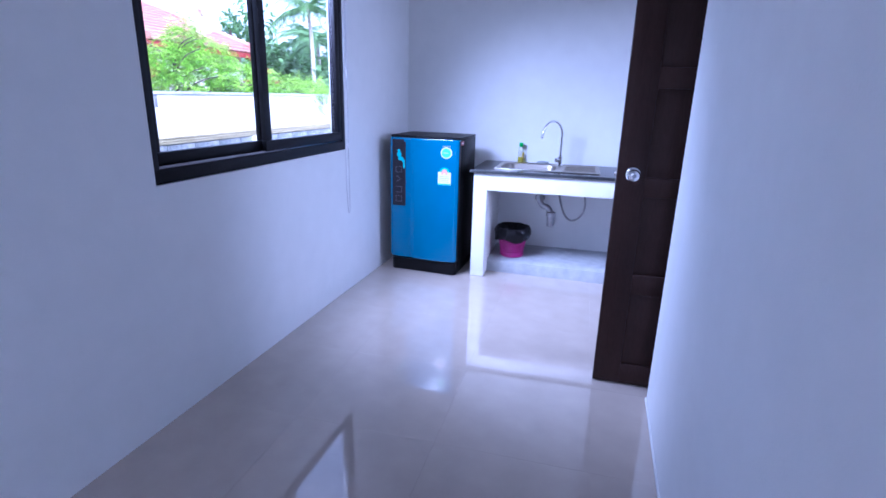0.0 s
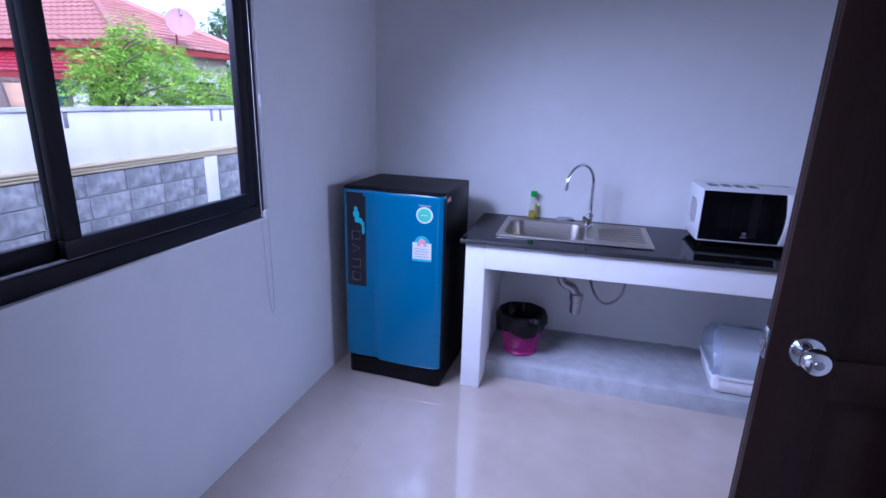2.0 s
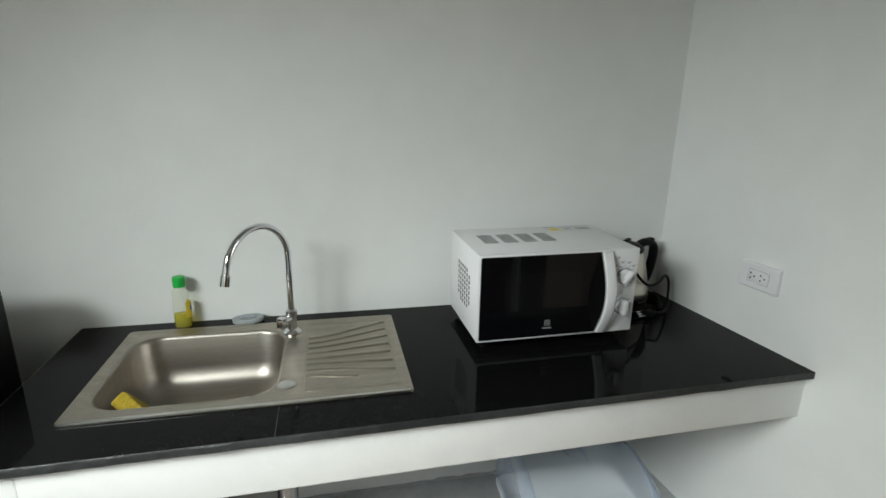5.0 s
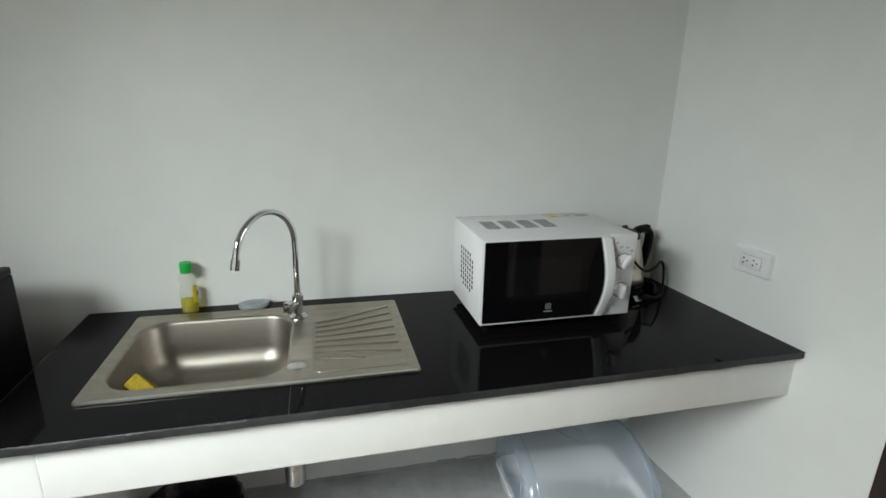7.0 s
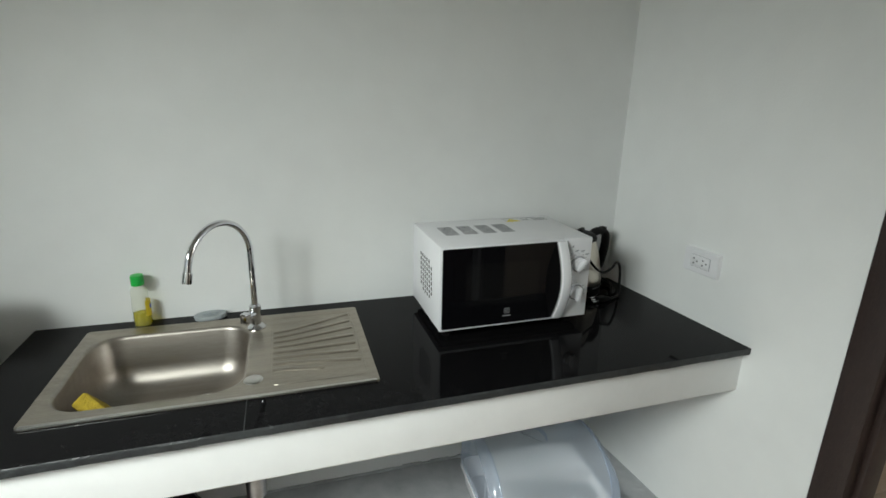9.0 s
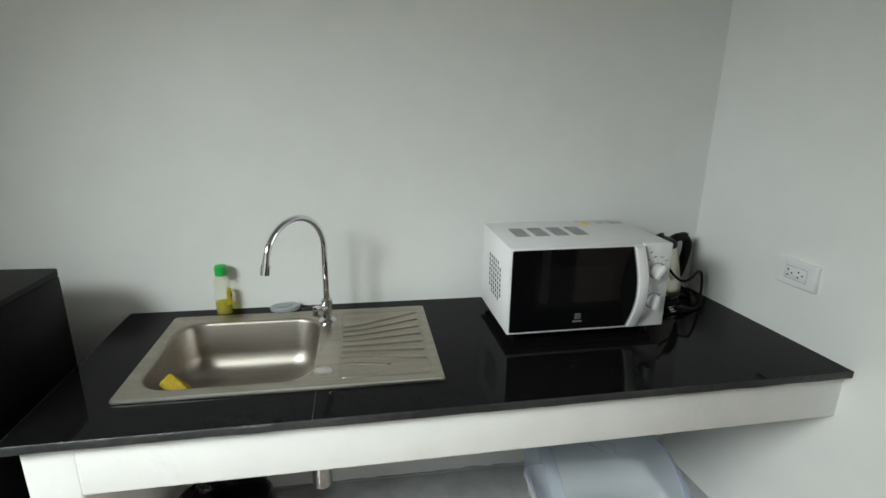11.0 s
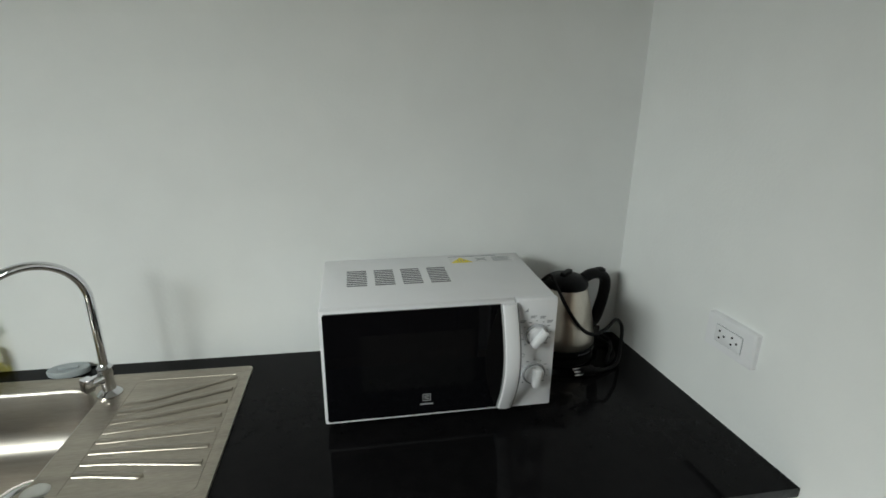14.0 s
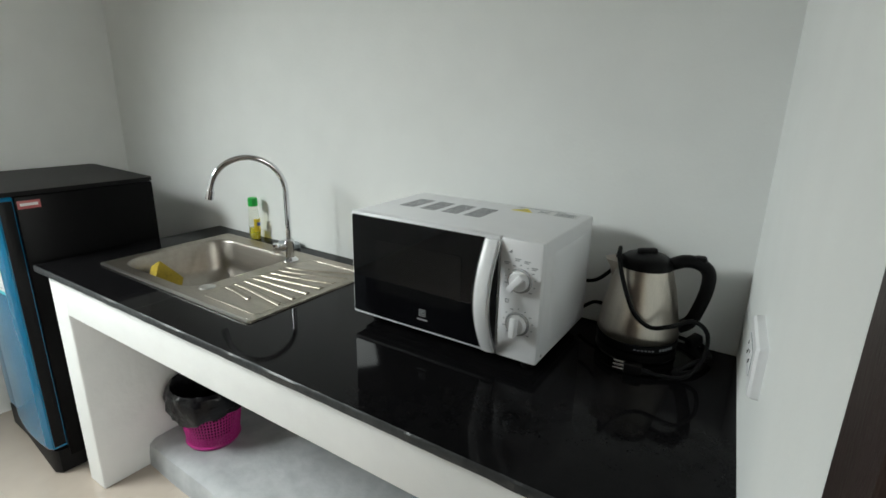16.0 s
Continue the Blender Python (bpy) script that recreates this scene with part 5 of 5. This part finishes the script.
def trunk_mesh(pts, r0, r1, n=8):
    sp_ = smooth_path(pts, 5)
    return tube(sp_, [r0 + (r1 - r0) * i / (len(sp_) - 1) for i in range(len(sp_))], n)


tree = thing("garden_tree", "small bright green feathery tree behind the garden wall", "tree", pose(-6.35, 7.33, GZ) @ Matrix.Diagonal((1.0, 1.0, 1.05, 1)) @ pose(0, 0, -GZ))
tk = trunk_mesh([(0, 0, GZ), (0.05, 0.05, 0.5), (0.0, 0.1, 1.2), (0.05, 0.05, 1.9)], 0.06, 0.02)
rnd = random.Random(5)
for i in range(16):
    a = rnd.uniform(0, 6.28)
    z = rnd.uniform(0.5, 1.7)
    l = rnd.uniform(0.5, 0.95)
    tube(smooth_path([(0.02, 0.06, z), (0.5 * l * math.cos(a), 0.5 * l * math.sin(a), z + 0.25), (l * math.cos(a), l * math.sin(a), z + 0.35)], 4), [0.018, 0.016, 0.014, 0.012, 0.011, 0.009, 0.008, 0.007, 0.005], 5, tk)
tube(smooth_path([(0.02, 0.06, 0.9), (0.6, 0.5, 1.25), (1.2, 1.2, 1.25), (1.5, 2.0, 1.1)], 5), 0.014, 5, tk)
part("trunk", tk, BARK, tree)
cw = bmesh.new()
leaf_cloud(cw, [((0.1, 0.2, 1.40), (0.58, 0.58, 0.46), 756), ((0.0, -0.15, 1.62), (0.40, 0.40, 0.28), 310), ((0.15, 0.2, 1.92), (0.26, 0.26, 0.34), 256), ((0.35, 0.5, 1.68), (0.42, 0.42, 0.28), 351), ((0.0, -0.4, 1.28), (0.35, 0.35, 0.20), 121), ((0.25, 0.25, 1.2), (0.7, 0.6, 0.3), 432),
                ((0.75, 0.65, 1.25), (0.55, 0.55, 0.36), 459), ((1.15, 1.25, 1.12), (0.5, 0.6, 0.34), 540), ((1.45, 1.55, 0.98), (0.30, 0.5, 0.16), 175), ((1.4, 1.75, 1.10), (0.4, 0.55, 0.27), 351), ((1.1, 2.35, 1.2), (0.5, 0.55, 0.26), 351), ((0.5, 1.3, 1.35), (0.5, 0.6, 0.3), 324)], 0.058, 11, 0.25, True)
part("crown", cw, LEAF, tree, "bright green feathery leaves")

hedge = thing("hedge", "loose green bushes along the garden wall", "bush", pose(-6.4, 10.6, 0))
hk2 = bmesh.new()
for i in range(9):
    a, y = rnd.uniform(0, 6.28), -0.9 + i * 0.55
    tube([(0.1 * math.cos(a), y, GZ), (0.25 * math.cos(a), y + 0.2 * math.sin(a), 1.0)], [0.02, 0.008], 5, hk2)
part("stems", hk2, BARK, hedge)
hc = bmesh.new()
leaf_cloud(hc, [((0, -0.6, 0.85), (0.6, 0.6, 0.45), 700), ((0.1, 0.5, 0.95), (0.6, 0.7, 0.5), 800), ((-0.1, 1.7, 0.9), (0.7, 0.8, 0.5), 800), ((0, 3.0, 0.95), (0.7, 0.8, 0.55), 800)], 0.10, 12)
part("leaves", hc, LEAF, hedge)
fl = bmesh.new()
leaf_cloud(fl, [((0.25, 2.0, 1.12), (0.3, 0.8, 0.2), 120)], 0.07, 17)
part("flowers", fl, mat("pale_yellow_flowers", (0.75, 0.60, 0.22), 0.6, grain=0.2), hedge, "pale yellow blossom")

# grey trunks near the wall
bt = thing("bare_tree", "grey-brown leaning tree trunks with a lopped limb", "tree", pose(-8.95, 7.85, 0))
bb = trunk_mesh([(0, 0, GZ), (-0.08, -0.05, 1.0), (-0.22, -0.18, 2.2), (-0.40, -0.22, 3.4), (-0.5, -0.3, 5.2)], 0.10, 0.065)
tube(smooth_path([(-0.35, -0.3, GZ), (-0.40, -0.32, 1.0), (-0.46, -0.36, 2.0), (-0.42, -0.30, 2.6)], 5), 0.085, 8, bb)
tube([(-0.2, -0.16, 2.1), (-0.35, -0.28, 2.02), (-0.40, -0.3, 2.2)], [0.09, 0.07, 0.05], 8, bb)
part("trunk", bb, BARK, bt)
bc = bmesh.new()
leaf_cloud(bc, [((-0.5, -0.3, 5.6), (1.2, 1.2, 0.8), 500)], 0.16, 21)
part("crown", bc, LEAF_DARK, bt)


def palm(x, y, h, seed, n=16, fr_len=2.6, r=0.11):
    p = thing("palm_tree", "tall palm with a pale trunk and arching fronds", "tree", pose(x, y, GZ), "palms behind the garden")
    part("trunk", trunk_mesh([(0, 0, 0), (0.1, 0.05, h * 0.4), (0.05, 0.1, h * 0.75), (0.0, 0.0, h)], r, r * 0.75), PALM_BARK, p)
    rd = random.Random(seed)
    for i in range(n):
        a, el = 2.39996 * i, rd.uniform(-0.1, 1.0)
        b = bmesh.new()
        pts = []
        for k in range(9):
            s = k / 8
            rr = fr_len * s * math.cos(el * (1 - 0.6 * s))
            zz = h + fr_len * (math.sin(el) * s - 0.75 * s * s)
            pts.append(Vector((rr * math.cos(a), rr * math.sin(a), zz)))
        tube(pts, [0.03 * (1 - 0.85 * k / 8) for k in range(9)], 5, b)
        side = Vector((-math.sin(a), math.cos(a), 0))
        for k in range(1, 26):
            s = k / 26
            f_ = s * 8
            i0 = min(7, int(f_))
            base = pts[i0].lerp(pts[i0 + 1], f_ - i0)
            fw = (pts[i0 + 1] - pts[i0]).normalized()
            l = fr_len * 0.30 * math.sin(math.pi * min(0.97, s + 0.12)) ** 0.6
            for sg in (-1, 1):
                d = (side * sg + fw * 0.7 + Vector((0, 0, -0.45 + rd.gauss(0, 0.12)))).normalized()
                w = fw * 0.045
                b.faces.new([b.verts.new(q) for q in (base - w, base + w, base + d * l)])
        part("frond", b, LEAF_PALM, p)
    return p


palm(-12.2, 22.5, 5.2, 1)
palm(-14.5, 27.5, 4.4, 2)
palm(-11.0, 26.0, 3.4, 3, fr_len=2.2)
palm(-17.0, 31.0, 5.0, 4)
palm(-13.3, 30.0, 6.4, 5)
palm(-9.6, 21.0, 2.0, 6, 14, 1.8)
palm(-11.5, 19.5, 1.6, 7, 14, 1.7)

rw = random.Random(31)
for i, (x, y, h, w) in enumerate(((-27, 29, 7.0, 3.6), (-22.5, 31, 6.6, 3.2), (-19.5, 36, 4.0, 3.0), (-32, 24, 8.0, 3.6), (-36, 30, 9.5, 4.2), (-24, 41, 4.6, 3.4), (-15.5, 38, 4.2, 3.0), (-10.5, 33, 6.6, 3.0), (-12, 40, 7.5, 3.6), (-42, 22, 9.0, 4.5), (-7.5, 30, 6.0, 2.6), (-16.5, 30, 4.6, 2.8), (-13, 26.5, 3.4, 2.4), (-18.5, 28.5, 4.2, 2.6), (-10.5, 24, 2.8, 2.0), (-20.5, 33, 4.6, 2.6))):
    wt_ = thing("woodland_tree", "broad dark green tree behind the house", "tree", pose(x, y, GZ), "trees behind the house")
    part("trunk", trunk_mesh([(0, 0, 0), (0.2, 0.1, h * 0.3), (0.1, 0.2, h * 0.6), (0, 0, h * 0.85)], 0.22, 0.08), BARK, wt_)
    blobs = []
    for k in range(9):
        a = rw.uniform(0, 6.28)
        q = rw.uniform(0.1, 0.75) * w
        blobs.append(((q * math.cos(a), q * math.sin(a), h * rw.uniform(0.35, 0.92)), (w * rw.uniform(0.3, 0.5),) * 2 + (h * rw.uniform(0.12, 0.2),), 260))
    b = bmesh.new()
    leaf_cloud(b, blobs, 0.42, 40 + i)
    part("crown", b, LEAF_DARK, wt_)
ug = bmesh.new()
leaf_cloud(ug, [((-30 + i * 1.9, 25.5 + 4 * math.sin(i * 1.7) + (i > 9) * -2, 0.8), (1.7, 1.7, 1.5), 260) for i in range(13)], 0.24, 71)
tagged(new("undergrowth", mesh_of("undergrowth", ug, LEAF_DARK)), "dense green undergrowth behind the house", "undergrowth", kind="stuff")
wire = tube(smooth_path([(-30, 11.0, 3.0), (-18, 12.4, 2.62), (-9.2, 7.6, 2.1)], 10), 0.018, 5)
single("overhead_wire", wire, RUBBER, "thin black overhead wire by the house", "wire")

# ---- floor tiles, last ----
flo = thing("floor", "polished beige floor tiles with fine joints", "floor", kind="structure")
part("bed", bx((-1.7, -2.4, -0.2), (2.75, BACK + 0.1, FLOOR - 0.0015)), GROUT, flo)
TS, J = 0.60, 0.0004
tile_mesh = mesh_of("tile", bx((J / 2, J / 2, -0.012), (TS - J / 2, TS - J / 2, 0), 0.0001, seg=1), TILE, False)
for i in range(8):
    for k in range(12):
        t = new("tile", tile_mesh)
        t.location = (-1.585 + i * TS, -2.39 + k * TS - 0.016, FLOOR)
        t.parent = flo

# concrete blocks of the garden wall
BL, BH = 0.46, 0.222
block_mesh = mesh_of("block", bx((-0.03, 0.006, 0.006), (0.0, BL - 0.006, BH - 0.006), 0.005, seg=1), BLOCK, False)
for r_i in range(5):
    for k in range(22):
        y0 = 1.04 + k * BL + (0.03 if r_i % 2 else 0.0)
        y1 = y0 + BL
        for p in (3.0, 6.80, 10.6):
            if p < y1 and p + 0.215 > y0:
                y0, y1 = (y0, p) if p - y0 > y1 - p - 0.215 else (p + 0.215, y1)
        if y1 - y0 < 0.03:
            continue
        o = new("block", block_mesh)
        o.location = (FX - 0.004 + 0.003 * noise.noise((k, r_i, 0)), y0, 0.645 - (r_i + 1) * BH)
        o.scale.y = (y1 - y0) / BL
        o.parent = fen
